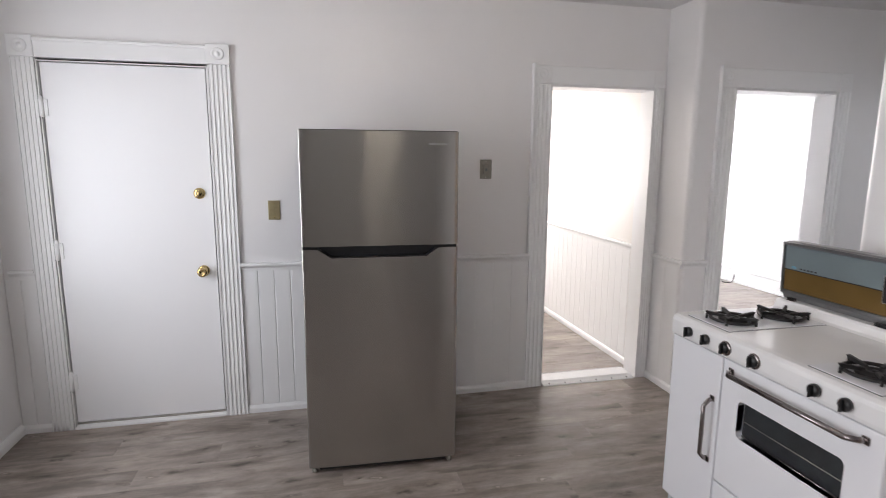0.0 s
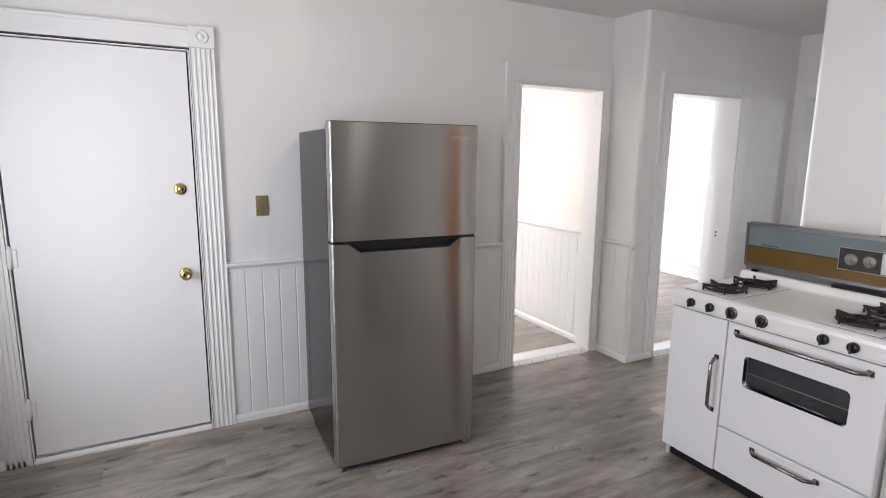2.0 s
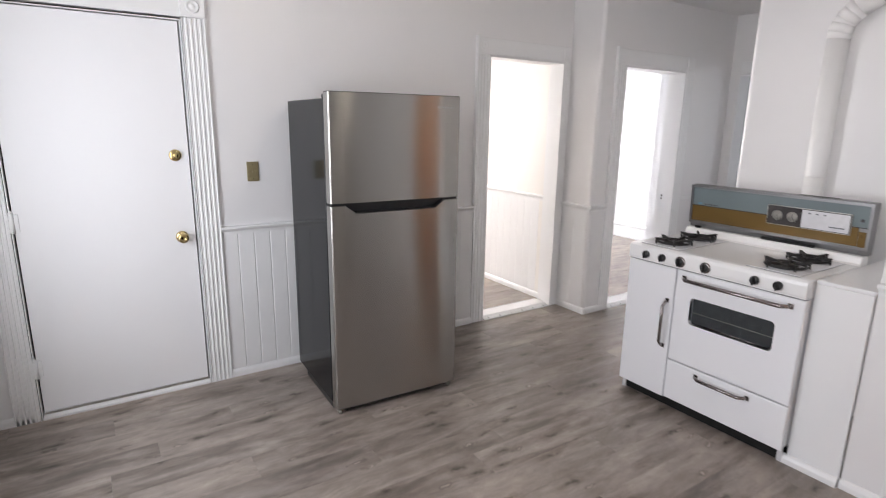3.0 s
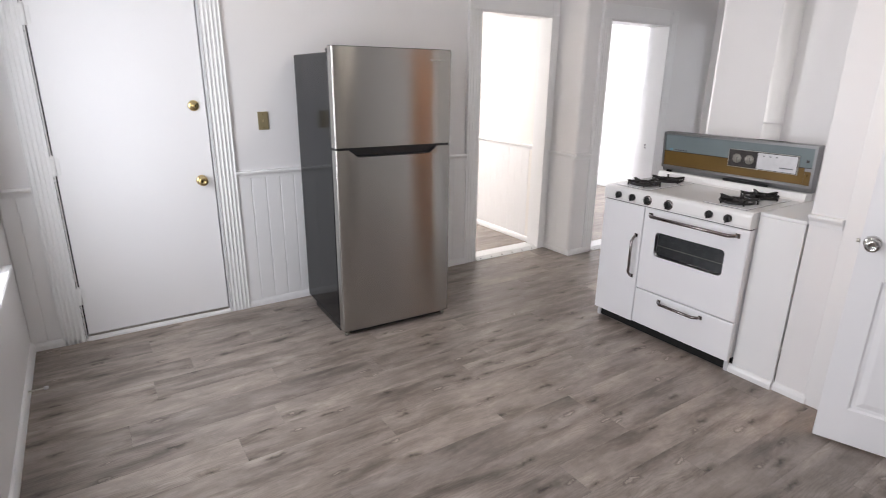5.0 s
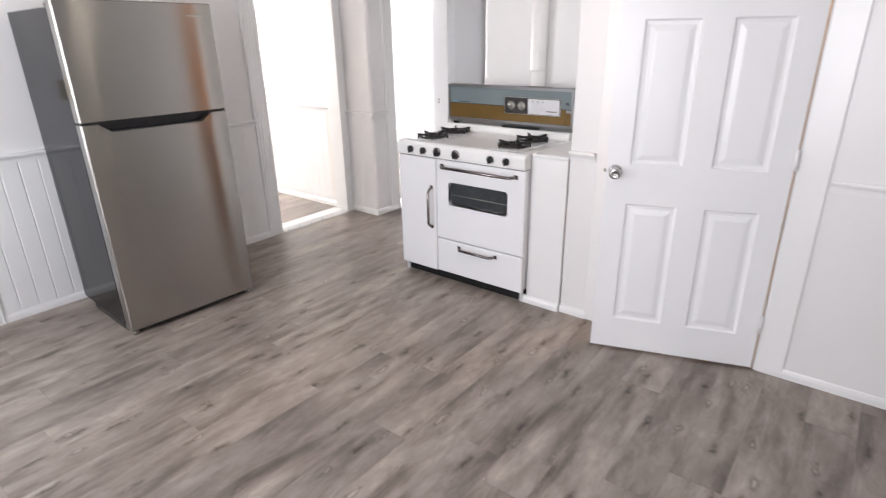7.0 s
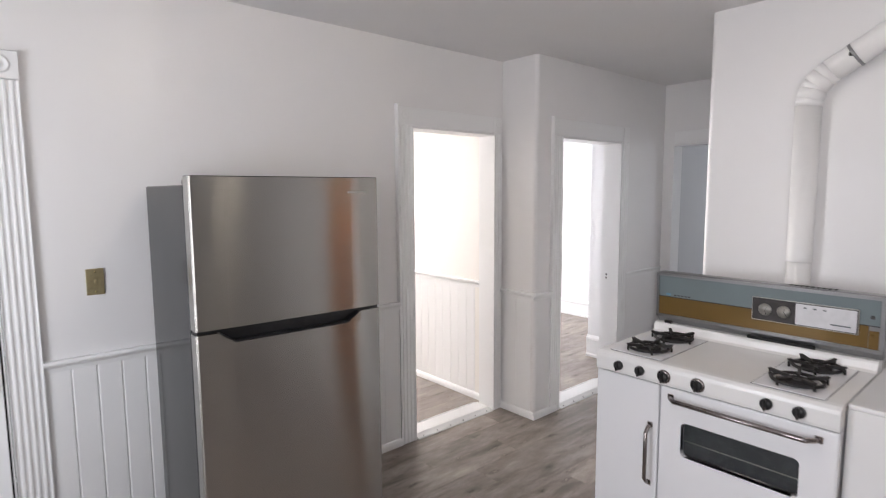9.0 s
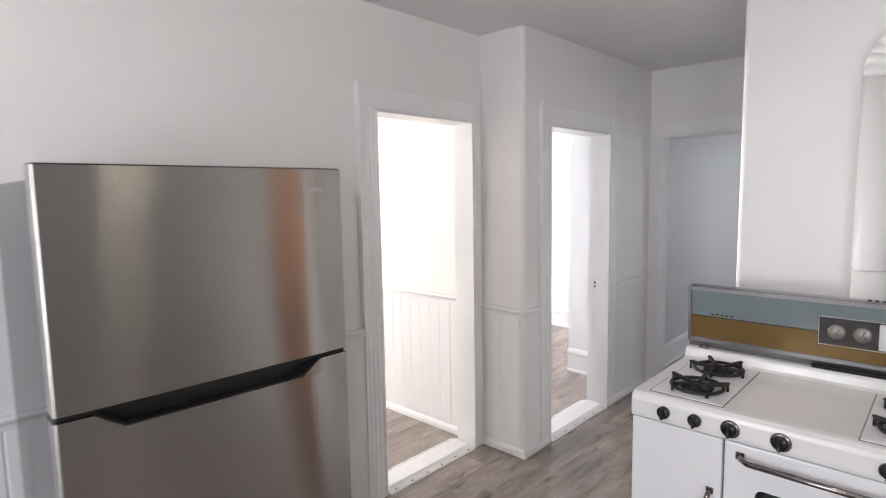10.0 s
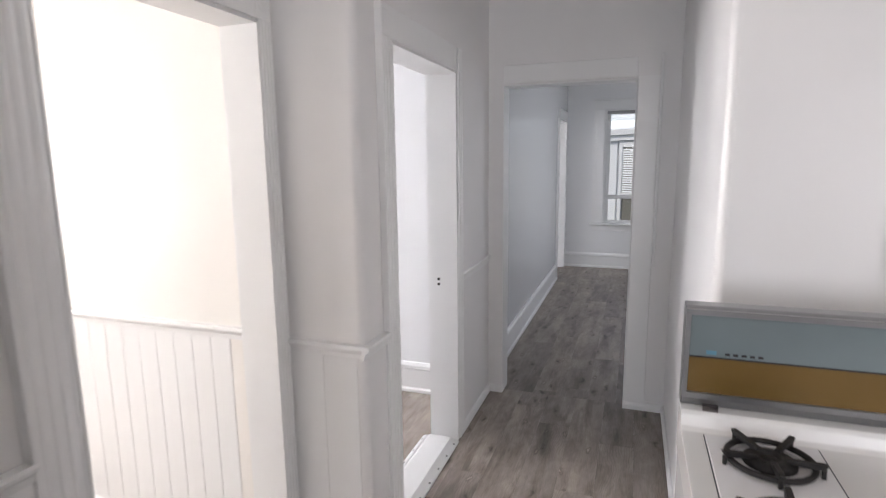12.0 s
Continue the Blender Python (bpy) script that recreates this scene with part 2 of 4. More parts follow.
# ---- mesh helpers ----
def box(bm, lo, hi, bevel=0.0, seg=1):
    """A box between two corners, with bevelled edges; bevelled in a bmesh of its own."""
    t = bmesh.new()
    bmesh.ops.create_cube(t, size=1)
    for v in t.verts:
        v.co = [lo[i] + (v.co[i] + 0.5) * (hi[i] - lo[i]) for i in range(3)]
    if bevel:
        bmesh.ops.bevel(t, geom=t.edges[:], offset=bevel, segments=seg, profile=0.6, affect="EDGES")
    pour(bm, t)


def pour(bm, t, m=None):
    """Adds bmesh t, moved by m, to bm."""
    if m is not None:
        bmesh.ops.transform(t, matrix=m, verts=t.verts)
    t.verts.index_update()
    vs = [bm.verts.new(v.co) for v in t.verts]
    for f in t.faces:
        g = bm.faces.new([vs[v.index] for v in f.verts])
        g.smooth = f.smooth
    t.free()


def prism(bm, pts, z0, z1, axis="z", bevel=0.0, seg=2):
    """A polygon drawn in the plane across an axis and drawn out along it from z0 to z1."""
    t = bmesh.new()
    put = {"z": lambda a, b, c: (a, b, c), "y": lambda a, b, c: (a, c, b), "x": lambda a, b, c: (c, a, b)}[axis]
    lo = [t.verts.new(put(a, b, z0)) for a, b in pts]
    hi = [t.verts.new(put(a, b, z1)) for a, b in pts]
    n = len(pts)
    t.faces.new(lo), t.faces.new(hi)
    for i in range(n):
        t.faces.new((lo[i], lo[(i + 1) % n], hi[(i + 1) % n], hi[i]))
    bmesh.ops.recalc_face_normals(t, faces=t.faces)
    if bevel:
        bmesh.ops.bevel(t, geom=t.edges[:], offset=bevel, segments=seg, profile=0.6, affect="EDGES")
    pour(bm, t)


def lathe(bm, profile, m, n=32, smooth=True):
    """A turned shape: profile of (radius, height) about the local z axis, placed by m."""
    t = bmesh.new()
    rings = []
    for r, h in profile:
        if r < 1e-6:
            rings.append([t.verts.new((0, 0, h))])
        else:
            rings.append([t.verts.new((r * math.cos(2 * math.pi * i / n), r * math.sin(2 * math.pi * i / n), h)) for i in range(n)])
    for a, b in zip(rings, rings[1:]):
        for i in range(n):
            j = (i + 1) % n
            vs = [a[0]] if len(a) == 1 else [a[i], a[j]]
            vs += [b[0]] if len(b) == 1 else [b[j], b[i]]
            if len(vs) > 2:
                t.faces.new(vs).smooth = smooth
    bmesh.ops.recalc_face_normals(t, faces=t.faces)
    pour(bm, t, m)


def tube(bm, path, r, n=12, flat=1.0, caps=True):
    """A round bar along a path of points."""
    t = bmesh.new()
    pts = [Vector(p) for p in path]
    rings = []
    ref = None
    for i, p in enumerate(pts):
        d = (pts[min(i + 1, len(pts) - 1)] - pts[max(i - 1, 0)]).normalized()
        if ref is None:
            ref = Vector((0, 0, 1)) if abs(d.z) < 0.9 else Vector((1, 0, 0))
        u = d.cross(ref).normalized()
        w = u.cross(d).normalized()
        ref = w
        rings.append([t.verts.new(p + r * (math.cos(2 * math.pi * k / n) * u + flat * math.sin(2 * math.pi * k / n) * w)) for k in range(n)])
    for a, b in zip(rings, rings[1:]):
        for k in range(n):
            t.faces.new((a[k], a[(k + 1) % n], b[(k + 1) % n], b[k])).smooth = True
    if caps:
        t.faces.new(rings[0]), t.faces.new(rings[-1])
    bmesh.ops.recalc_face_normals(t, faces=t.faces)
    pour(bm, t)


def mesh_of(name, bm, mat):
    me = bpy.data.meshes.new(name)
    bm.to_mesh(me)
    bm.free()
    me.materials.append(mat)
    return me


def part(name, bm, mat, parent, label=""):
    ob = new(name, mesh_of(name, bm, mat))
    ob.parent = parent
    return tagged(ob, label)


def struct(name, bm, mat, label, category, smooth=False):
    ob = new(name, mesh_of(name, bm, mat))
    return tagged(ob, label, category, kind="structure")


def thing(name, m, label, category, group="", kind=""):
    ob = new(name)
    ob.matrix_world = m
    ob.empty_display_size = 0.1
    return tagged(ob, label, category, group, kind)


def boxes(name, mat, parent, *spans, bevel=0.0, label=""):
    bm = bmesh.new()
    for lo, hi in spans:
        box(bm, lo, hi, bevel)
    return part(name, bm, mat, parent, label)


def arc(cx, cy, r, a0, a1, n=8):
    return [(cx + r * math.cos(radians(a0 + (a1 - a0) * i / n)), cy + r * math.sin(radians(a0 + (a1 - a0) * i / n))) for i in range(n + 1)]


# ---- the shell ----
NY, WX, EX, CEIL = 3.58, -1.46, 1.815, 2.56   # north, west and east faces of the kitchen
JX, JY = 2.547, 3.262                           # the jog beside the pantry door
HX = 4.33                                      # wall with the opening to the hall
BX, BY = 2.585, 2.137                           # chimney breast behind the stove
T = 0.14


def wall(name, mat, label, *spans):
    bm = bmesh.new()
    for lo, hi in spans:
        box(bm, lo, hi)
    return struct(name, bm, mat, label, "wall")


D1 = (-1.185, -0.361, 2.065)
D2 = (1.714, 2.457, 2.040)
D3 = (2.831, 3.612, 2.018)
D4 = (2.376, 3.165, 2.03)     # along y
D6 = (0.040, 0.802, 2.035)    # along y

wall_north = wall("wall_north", M_WALL, "white painted plaster kitchen wall with two doorways", 
    ((WX - T, NY, 0), (D1[0] - 0.02, NY + T, CEIL)), ((D1[1] + 0.02, NY, 0), (D2[0], NY + T, CEIL)),
    ((D1[0] - 0.02, NY, D1[2] + 0.02), (D1[1] + 0.02, NY + T, CEIL)), ((D2[0], NY, D2[2]), (D2[1], NY + T, CEIL)),
    ((D2[1], NY, 0), (JX, NY + T, CEIL)))

bm = bmesh.new()
r = 0.03
prism(bm, [(JX, NY + T)] + arc(JX + r, JY + r, r, 180, 270) + [(D3[0], JY), (D3[0], JY + T), (JX + T, JY + T), (JX + T, NY + T)], 0, CEIL)
box(bm, (D3[0], JY, D3[2]), (D3[1], JY + T, CEIL))
box(bm, (D3[1], JY, 0), (HX, JY + T, CEIL))
wall_jog = struct("wall_north_2", bm, M_WALL, "white painted jog in the wall with rounded corner and bedroom doorway", "wall")

wall_hall = wall("wall_hall", M_WALL, "white painted end wall of passage with opening to hall",
    ((HX, 2.0, 0), (HX + T, D4[0], CEIL)), ((HX, D4[1], 0), (HX + T, JY + T, CEIL)), ((HX, D4[0], D4[2]), (HX + T, D4[1], CEIL)))

bm = bmesh.new()
prism(bm, [(BX + T, 1.06), (BX + T, BY - T), (HX, BY - T), (HX, BY)] + arc(BX + r, BY - r, r, 90, 180) + [(BX, 1.06)], 0, CEIL)
wall_breast = struct("wall_breast", bm, M_WALL, "white painted wall behind the stove with rounded corner", "wall")

bm = bmesh.new()
r = 0.004
prism(bm, [(EX, D6[1])] + arc(EX + r, 1.06 - r, r, 180, 90) + [(BX + T, 1.06), (BX + T, 1.06 - T), (EX + T, 1.06 - T), (EX + T, D6[1])], 0, CEIL)
box(bm, (EX, D6[0], D6[2]), (EX + T, D6[1], CEIL))
box(bm, (EX, -3.6, 0), (EX + T, D6[0], CEIL))
wall_east = struct("wall_east", bm, M_WALL, "white painted wall with a closet door beside the stove alcove", "wall")

WW, WW2 = (2.05, 2.93, 0.68, 2.10), (-0.35, 0.55, 0.80, 2.10)
wall_west = wall("wall_west", M_WALL, "white painted outer wall with windows",
    ((WX - T, -3.6, 0), (WX, WW2[0], CEIL)), ((WX - T, WW2[1], 0), (WX, WW[0], CEIL)), ((WX - T, WW[1], 0), (WX, NY, CEIL)),
    ((WX - T, WW2[0], 0), (WX, WW2[1], WW2[2])), ((WX - T, WW2[0], WW2[3]), (WX, WW2[1], CEIL)),
    ((WX - T, WW[0], 0), (WX, WW[1], WW[2])), ((WX - T, WW[0], WW[3]), (WX, WW[1], CEIL)))
wall_south = wall("wall_south", M_WALL, "plain white painted wall closing the kitchen", ((WX - T, -3.6 - T, 0), (EX + T, -3.6, CEIL)))

# pantry, bedroom, front room, hall and closet
wall("wall_pantry_east", M_CREAM, "cream painted pantry wall with beadboard below", ((2.525, NY + T, 0), (2.525 + T, 6.6, 2.75)))
wall("wall_pantry_west", M_CREAM, "plain cream pantry wall", ((0.26, NY + T, 0), (0.40, 6.6, 2.75)))
wall("wall_pantry_north", M_CREAM, "cream pantry wall with window", ((0.26, 6.6, 0), (1.0, 6.74, 2.75)), ((1.9, 6.6, 0), (2.665, 6.74, 2.75)),
     ((1.0, 6.6, 0), (1.9, 6.74, 0.9)), ((1.0, 6.6, 2.2), (1.9, 6.74, 2.75)))
wall("wall_bedroom_north", M_ROOMW, "pale bedroom wall with window", ((2.665, 7.5, 0), (3.3, 7.64, 2.75)), ((4.7, 7.5, 0), (5.55, 7.64, 2.75)),
     ((3.3, 7.5, 0), (4.7, 7.64, 0.7)), ((3.3, 7.5, 2.2), (4.7, 7.64, 2.75)))
wall("wall_bedroom_west", M_ROOMW, "pale bedroom wall", ((2.665, JY + T, 0), (2.70, 7.5, 2.75)), ((2.525, 6.74, 0), (2.665, 7.64, 2.75)))
wall("wall_bedroom_east", M_ROOMW, "pale bedroom wall", ((5.55, JY + T + 0.03, 0), (5.69, 7.64, 2.75)))
wall("wall_bedroom_breast", M_ROOMW, "projecting chimney breast in the bedroom", ((4.165, JY + T + 0.001, 0), (4.9, 3.90, 2.75)))
wall("wall_bedroom_south", M_ROOMW, "pale bedroom wall above the doorway", ((2.70, JY + T, 0), (D3[0] - 0.001, JY + T + 0.012, 2.75)), ((D3[1] + 0.001, JY + T, 0), (4.165, JY + T + 0.012, 2.75)),
     ((D3[0], JY + T, D3[2] + 0.001), (D3[1], JY + T + 0.012, 2.75)))
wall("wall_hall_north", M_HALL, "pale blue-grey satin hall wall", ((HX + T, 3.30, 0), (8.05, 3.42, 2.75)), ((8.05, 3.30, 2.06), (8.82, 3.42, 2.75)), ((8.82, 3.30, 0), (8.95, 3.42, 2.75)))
WF = (1.84, 2.775, 0.645, 2.23)
wall("wall_hall_east", M_ROOMW, "white far wall with a sash window", ((8.95, 1.0, 0), (9.09, WF[0], 2.75)), ((8.95, WF[1], 0), (9.09, 6.6, 2.75)),
     ((8.95, WF[0], 0), (9.09, WF[1], WF[2])), ((8.95, WF[0], WF[3]), (9.09, WF[1], 2.75)))
wall("wall_hall_south", M_ROOMW, "plain white hall wall with an added window", ((HX + T, 0.86, 0), (6.0, 1.0, 2.75)), ((7.2, 0.86, 0), (9.09, 1.0, 2.75)),
     ((6.0, 0.86, 0), (7.2, 1.0, 0.8)), ((6.0, 0.86, 2.2), (7.2, 1.0, 2.75)))
wall("wall_hall_west", M_ROOMW, "plain white hall wall", ((HX, 1.0, 0), (HX + T, 1.9999, 2.75)))
wall("wall_front_north", M_ROOMW, "plain white front room wall with window", ((5.69, 6.46, 0), (7.0, 6.6, 2.75)), ((8.2, 6.46, 0), (8.95, 6.6, 2.75)),
     ((7.0, 6.46, 0), (8.2, 6.6, 0.7)), ((7.0, 6.46, 2.2), (8.2, 6.6, 2.75)))
wall("wall_closet", M_ORANGE, "orange varnished wood closet lining", ((EX + T, -0.5, 0), (3.0, -0.4, CEIL)), ((2.95, -0.4, 0), (3.05, 0.92, CEIL)), ((EX + T, 0.9, 0), (2.95, 0.919, CEIL)))

bm = bmesh.new()
box(bm, (WX - T, -3.74, CEIL), (HX + T, NY + T, CEIL + 0.1))
struct("ceiling", bm, M_CEIL, "flat off-white painted kitchen ceiling", "ceiling")
bm = bmesh.new()
box(bm, (0.26, NY + T, 2.75), (2.665, 6.74, 2.85))
struct("ceiling_pantry", bm, M_CEIL, "flat white pantry ceiling", "ceiling")
bm = bmesh.new()
box(bm, (2.53, JY + T, 2.751), (5.69, 7.64, 2.85))
struct("ceiling_bedroom", bm, M_CEIL, "flat white bedroom ceiling", "ceiling")
bm = bmesh.new()
box(bm, (HX + T, 0.86, 2.75), (9.09, 3.42, 2.85))
box(bm, (5.69, 3.42, 2.75), (9.09, 6.6, 2.85))
struct("ceiling_hall", bm, M_CEIL, "flat white hall ceiling", "ceiling")

# slab under the planks, and the ground outside
bm = bmesh.new()
box(bm, (WX - T, -3.74, -0.2), (9.09, 7.64, -0.008))
struct("floor", bm, M_SHADE, "grey-brown wood-look plank floor", "floor")
bm = bmesh.new()
box(bm, (-400, -400, -3.4), (400, 400, -3.2))
struct("ground", bm, plain("ground_cover", (0.16, 0.16, 0.14), 0.9, 0, 0.3, 0.4), "grey ground outside the house", "ground")


# ---- trim ----
def rail(name, lo, hi, face, label="white painted chair rail", lower=0.0, d=0.026):
    """Chair rail along a wall: a nosed cap over a small cove. face: outward direction."""
    ax = 0 if abs(face[1]) else 1
    s = face[1] if ax == 0 else face[0]
    prof = [(0, 0.900), (s * d * 0.3, 0.900), (s * d * 0.4, 0.918), (s * d * 0.65, 0.928), (s * d, 0.932), (s * (d + 0.003), 0.941), (s * d, 0.950), (0, 0.951)]
    prof = [(p, q - lower) for p, q in prof]
    bm = bmesh.new()
    if ax == 0:
        prism(bm, [(lo[1] + a, b) for a, b in prof], lo[0], hi[0], "x")
    else:
        prism(bm, [(lo[0] + a, b) for a, b in prof], lo[1], hi[1], "y")
    return struct(name, bm, M_TRIM, label, "chair rail")


def shoe(lo, hi, face, h=0.05, d=0.016, mat=None, name="baseboard", label="low white painted base moulding"):
    ax = 0 if abs(face[1]) else 1
    s = face[1] if ax == 0 else face[0]
    prof = [(0, 0), (s * d, 0), (s * d, h * 0.55), (s * d * 0.7, h * 0.85), (s * d * 0.3, h), (0, h)]
    bm = bmesh.new()
    if ax == 0:
        prism(bm, [(lo[1] + a, b) for a, b in prof], lo[0], hi[0], "x")
    else:
        prism(bm, [(lo[0] + a, b) for a, b in prof], lo[1], hi[1], "y")
    return struct(name, bm, mat or M_TRIM, label, "baseboard")


C1L, C1R = -1.305, -0.233      # outer edges of the door casings
C2L, C2R = 1.596, 2.532
rail("trim_rail", (WX + 0.03, NY), (C1L, NY), (0, -1))
rail("trim_rail", (C1R, NY), (C2L, NY), (0, -1))
rail("trim_rail", (JX, JY - 0.0), (JX, NY), (-1, 0), lower=0.028)
rail("trim_rail", (JX - 0.026, JY), (2.72, JY), (0, -1), lower=0.028)
rail("trim_rail", (3.73, JY), (HX, JY), (0, -1), d=0.010)
rail("trim_rail", (EX, 0.915), (EX, 1.06), (-1, 0))
rail("trim_rail", (EX, -3.6), (EX, -0.09), (-1, 0), d=0.009)
rail("trim_rail", (2.525, NY + T), (2.525, 6.6), (-1, 0))

shoe((WX, NY), (D1[0] - 0.03, NY), (0, -1))
shoe((C1R, NY), (C2L + 0.01, NY), (0, -1))
shoe((JX, JY), (JX, NY), (-1, 0))
shoe((JX - 0.016, JY), (D3[0] - 0.03, JY), (0, -1))
shoe((D3[1] + 0.03, JY), (HX, JY), (0, -1))
shoe((HX, D4[1] + 0.0), (HX, JY - 0.016), (-1, 0))
shoe((HX, BY), (HX, D4[0]), (-1, 0))
shoe((BX + 0.03, BY), (HX - 0.016, BY), (0, 1))
shoe((EX, 0.9), (EX, 1.06), (-1, 0), 0.045)
shoe((EX, -3.6), (EX, -0.01), (-1, 0), 0.045, 0.010)
shoe((WX, -3.6), (WX, NY - 0.016), (1, 0), 0.065)
shoe((2.525, NY + T), (2.525, 6.6), (-1, 0), 0.05)


def tall_base(lo, hi, face, h=0.2):
    """Tall house baseboard with a moulded cap."""
    ax = 0 if abs(face[1]) else 1
    s = face[1] if ax == 0 else face[0]
    prof = [(0, 0), (s * 0.03, 0), (s * 0.03, 0.02), (s * 0.018, 0.03), (s * 0.018, h - 0.05), (s * 0.028, h - 0.04), (s * 0.026, h - 0.02), (s * 0.012, h), (0, h)]
    bm = bmesh.new()
    if ax == 0:
        prism(bm, [(lo[1] + a, b) for a, b in prof], lo[0], hi[0], "x")
    else:
        prism(bm, [(lo[0] + a, b) for a, b in prof], lo[1], hi[1], "y")
    return struct("baseboard", bm, M_TRIM, "tall white moulded baseboard", "baseboard")


tall_base((HX + T, 3.30), (8.0, 3.30), (0, -1), 0.21)
tall_base((8.95, 1.0), (8.95, 3.30), (-1, 0), 0.21)
tall_base((4.165, 3.43), (4.165, 3.90), (-1, 0), 0.21)
tall_base((5.55, 3.9), (5.55, 7.5), (-1, 0), 0.21)


def flutes(a, b, n=5, deep=0.006, out=0.022):
    """Section of a fluted casing from a to b: (across, out) points."""
    pts = [(a, 0), (a, out)]
    w = (b - a) / n
    for i in range(n):
        x = a + i * w
        pts += [(x + w * 0.14, out), (x + w * 0.28, out - deep), (x + w * 0.72, out - deep), (x + w * 0.86, out)]
    return pts + [(b, out), (b, 0)]


def flat_case(a, b, out=0.018):
    """Section of a plain casing: a flat board with eased edges."""
    return [(a, 0), (a, out - 0.003), (a + 0.004, out), (b - 0.004, out), (b, out - 0.003), (b, 0)]


def casing(name, a, b, head, face, axis, depth, left, right, top, label, blocks=True, fluted=True, jamb_mat=None, worn=False):
    """Doorway trim: jambs through the wall, fluted side casings, a head board and corner blocks.
    axis 'x': the doorway lies along x in a wall whose face is y = face; out is -y. axis 'y': along y, face x, out is -x."""
    th = thing(name, Matrix(), label, "door casing", kind="structure")

    def P(bm, pts, z0, z1):
        prism(bm, [(p, face - q) if axis == "x" else (face - q, p) for p, q in pts], z0, z1)

    def B(bm, p0, p1, q0, q1, z0, z1, bev=0.0):
        if axis == "x":
            box(bm, (p0, face - q1, z0), (p1, face - q0, z1), bev)
        else:
            box(bm, (face - q1, p0, z0), (face - q0, p1, z1), bev)
    if worn:
        def shape(p, q):
            return flutes(p, q, 4, 0.0035, 0.011) if fluted else flat_case(p, q, 0.009)
    else:
        shape = flutes if fluted else flat_case
    if left:
        bm = bmesh.new(); P(bm, shape(left, a - 0.004), 0, head + 0.012); part("side_casing", bm, M_TRIM, th)
    if right:
        bm = bmesh.new(); P(bm, shape(b + 0.004, right), 0, head + 0.012); part("side_casing", bm, M_TRIM, th)
    bm = bmesh.new()
    l2, r2 = (a - 0.004 if left else a), (b + 0.004 if right else b)
    if worn:
        B(bm, l2, r2, 0, 0.007, head + 0.012, top, 0.003)
    else:
        B(bm, l2, r2, 0, 0.018, head + 0.012, top, 0.003)
        B(bm, l2, r2, 0, 0.026, top - 0.02, top - 0.004, 0.003)
    part("head_casing", bm, M_TRIM, th)
    if blocks:
        for p0, p1 in ([(left - 0.004, a)] if left else []) + ([(b, right + 0.004)] if right else []):
            bm = bmesh.new()
            deep = 0.0095 if worn else 0.028
            B(bm, p0, p1, 0, deep, head + 0.013, top + (0.0 if worn else 0.006), 0.003)
            c, z = (p0 + p1) / 2, (head + top) / 2 + 0.01
            m = Matrix.Translation((c, face - deep, z) if axis == "x" else (face - deep, c, z)) @ (pose(0, 0, 0, 90) if axis == "x" else pose(0, 0, 0, 0, -90))
            lathe(bm, [(0.0, 0.007), (0.009, 0.006), (0.012, 0.002), (0.022, 0.002), (0.026, 0.006), (0.032, 0.006), (0.036, -0.001)], m @ Matrix.Diagonal((1, 1, 0.3 if worn else 1, 1)), 28)
            part("corner_block", bm, M_TRIM, th, "carved rosette corner block")
    for p0, p1 in ((a - 0.001, a + 0.004), (b - 0.004, b + 0.001)):
        bm = bmesh.new()
        B(bm, p0, p1, -depth, 0.0 if jamb_mat else 0.012, 0, head)
        bare = jamb_mat and p0 < a
        part("jamb", bm, jamb_mat if bare else M_TRIM, th, "varnished orange wood jamb" if bare else "")
    bm = bmesh.new()
    B(bm, a, b, -depth, 0.012, head - 0.004, head + 0.001)
    part("head_jamb", bm, M_TRIM, th)
    return th


casing("door_casing_1", D1[0] - 0.006, D1[1] + 0.006, D1[2] + 0.005, NY, "x", T, C1L, C1R, 2.185, "white fluted door casing with rosette corner blocks")
casing("door_casing_2", D2[0] - 0.0, D2[1], D2[2], NY, "x", T + 0.002, C2L, C2R, 2.165, "white fluted casing of the pantry doorway under thick paint", worn=True)
casing("door_casing_3", D3[0], D3[1], D3[2], JY, "x", T + 0.015, 2.72, 3.73, 2.15, "white casing of the bedroom doorway under thick paint", worn=True)
casing("door_casing_4", D4[0], D4[1], D4[2], HX, "y", T, 2.25, None, 2.15, "white plain casing of the hall opening", False, False, worn=True)
casing("door_casing_5", D6[0] - 0.0, D6[1], D6[2], EX, "y", T, -0.085, 0.912, 2.16, "white casing round the ajar closet door", False, False, M_ORANGE, True)
casing("door_casing_6", 8.05, 8.82, 2.06, 3.30, "x", 0.12, 7.94, None, 2.2, "white casing of far doorway", False, False)


def back_band(name, lo, hi, label="narrow raised back band of the casing"):
    bm = bmesh.new()
    box(bm, lo, hi, 0.003)
    return struct(name, bm, M_TRIM, label, "trim")


back_band("trim_band", (C2L - 0.016, NY - 0.034, 0.952), (C2L - 0.0005, NY, 2.175))
back_band("trim_band", (2.704, JY - 0.030, 0.925), (2.7195, JY, 2.16))
back_band("trim_band", (D3[1] + 0.006, JY - 0.026, 1.2), (D3[1] + 0.018, JY - 0.0165, 2.14))
back_band("trim_band", (HX - 0.030, 2.234, 0.93), (HX, 2.2495, 2.16))


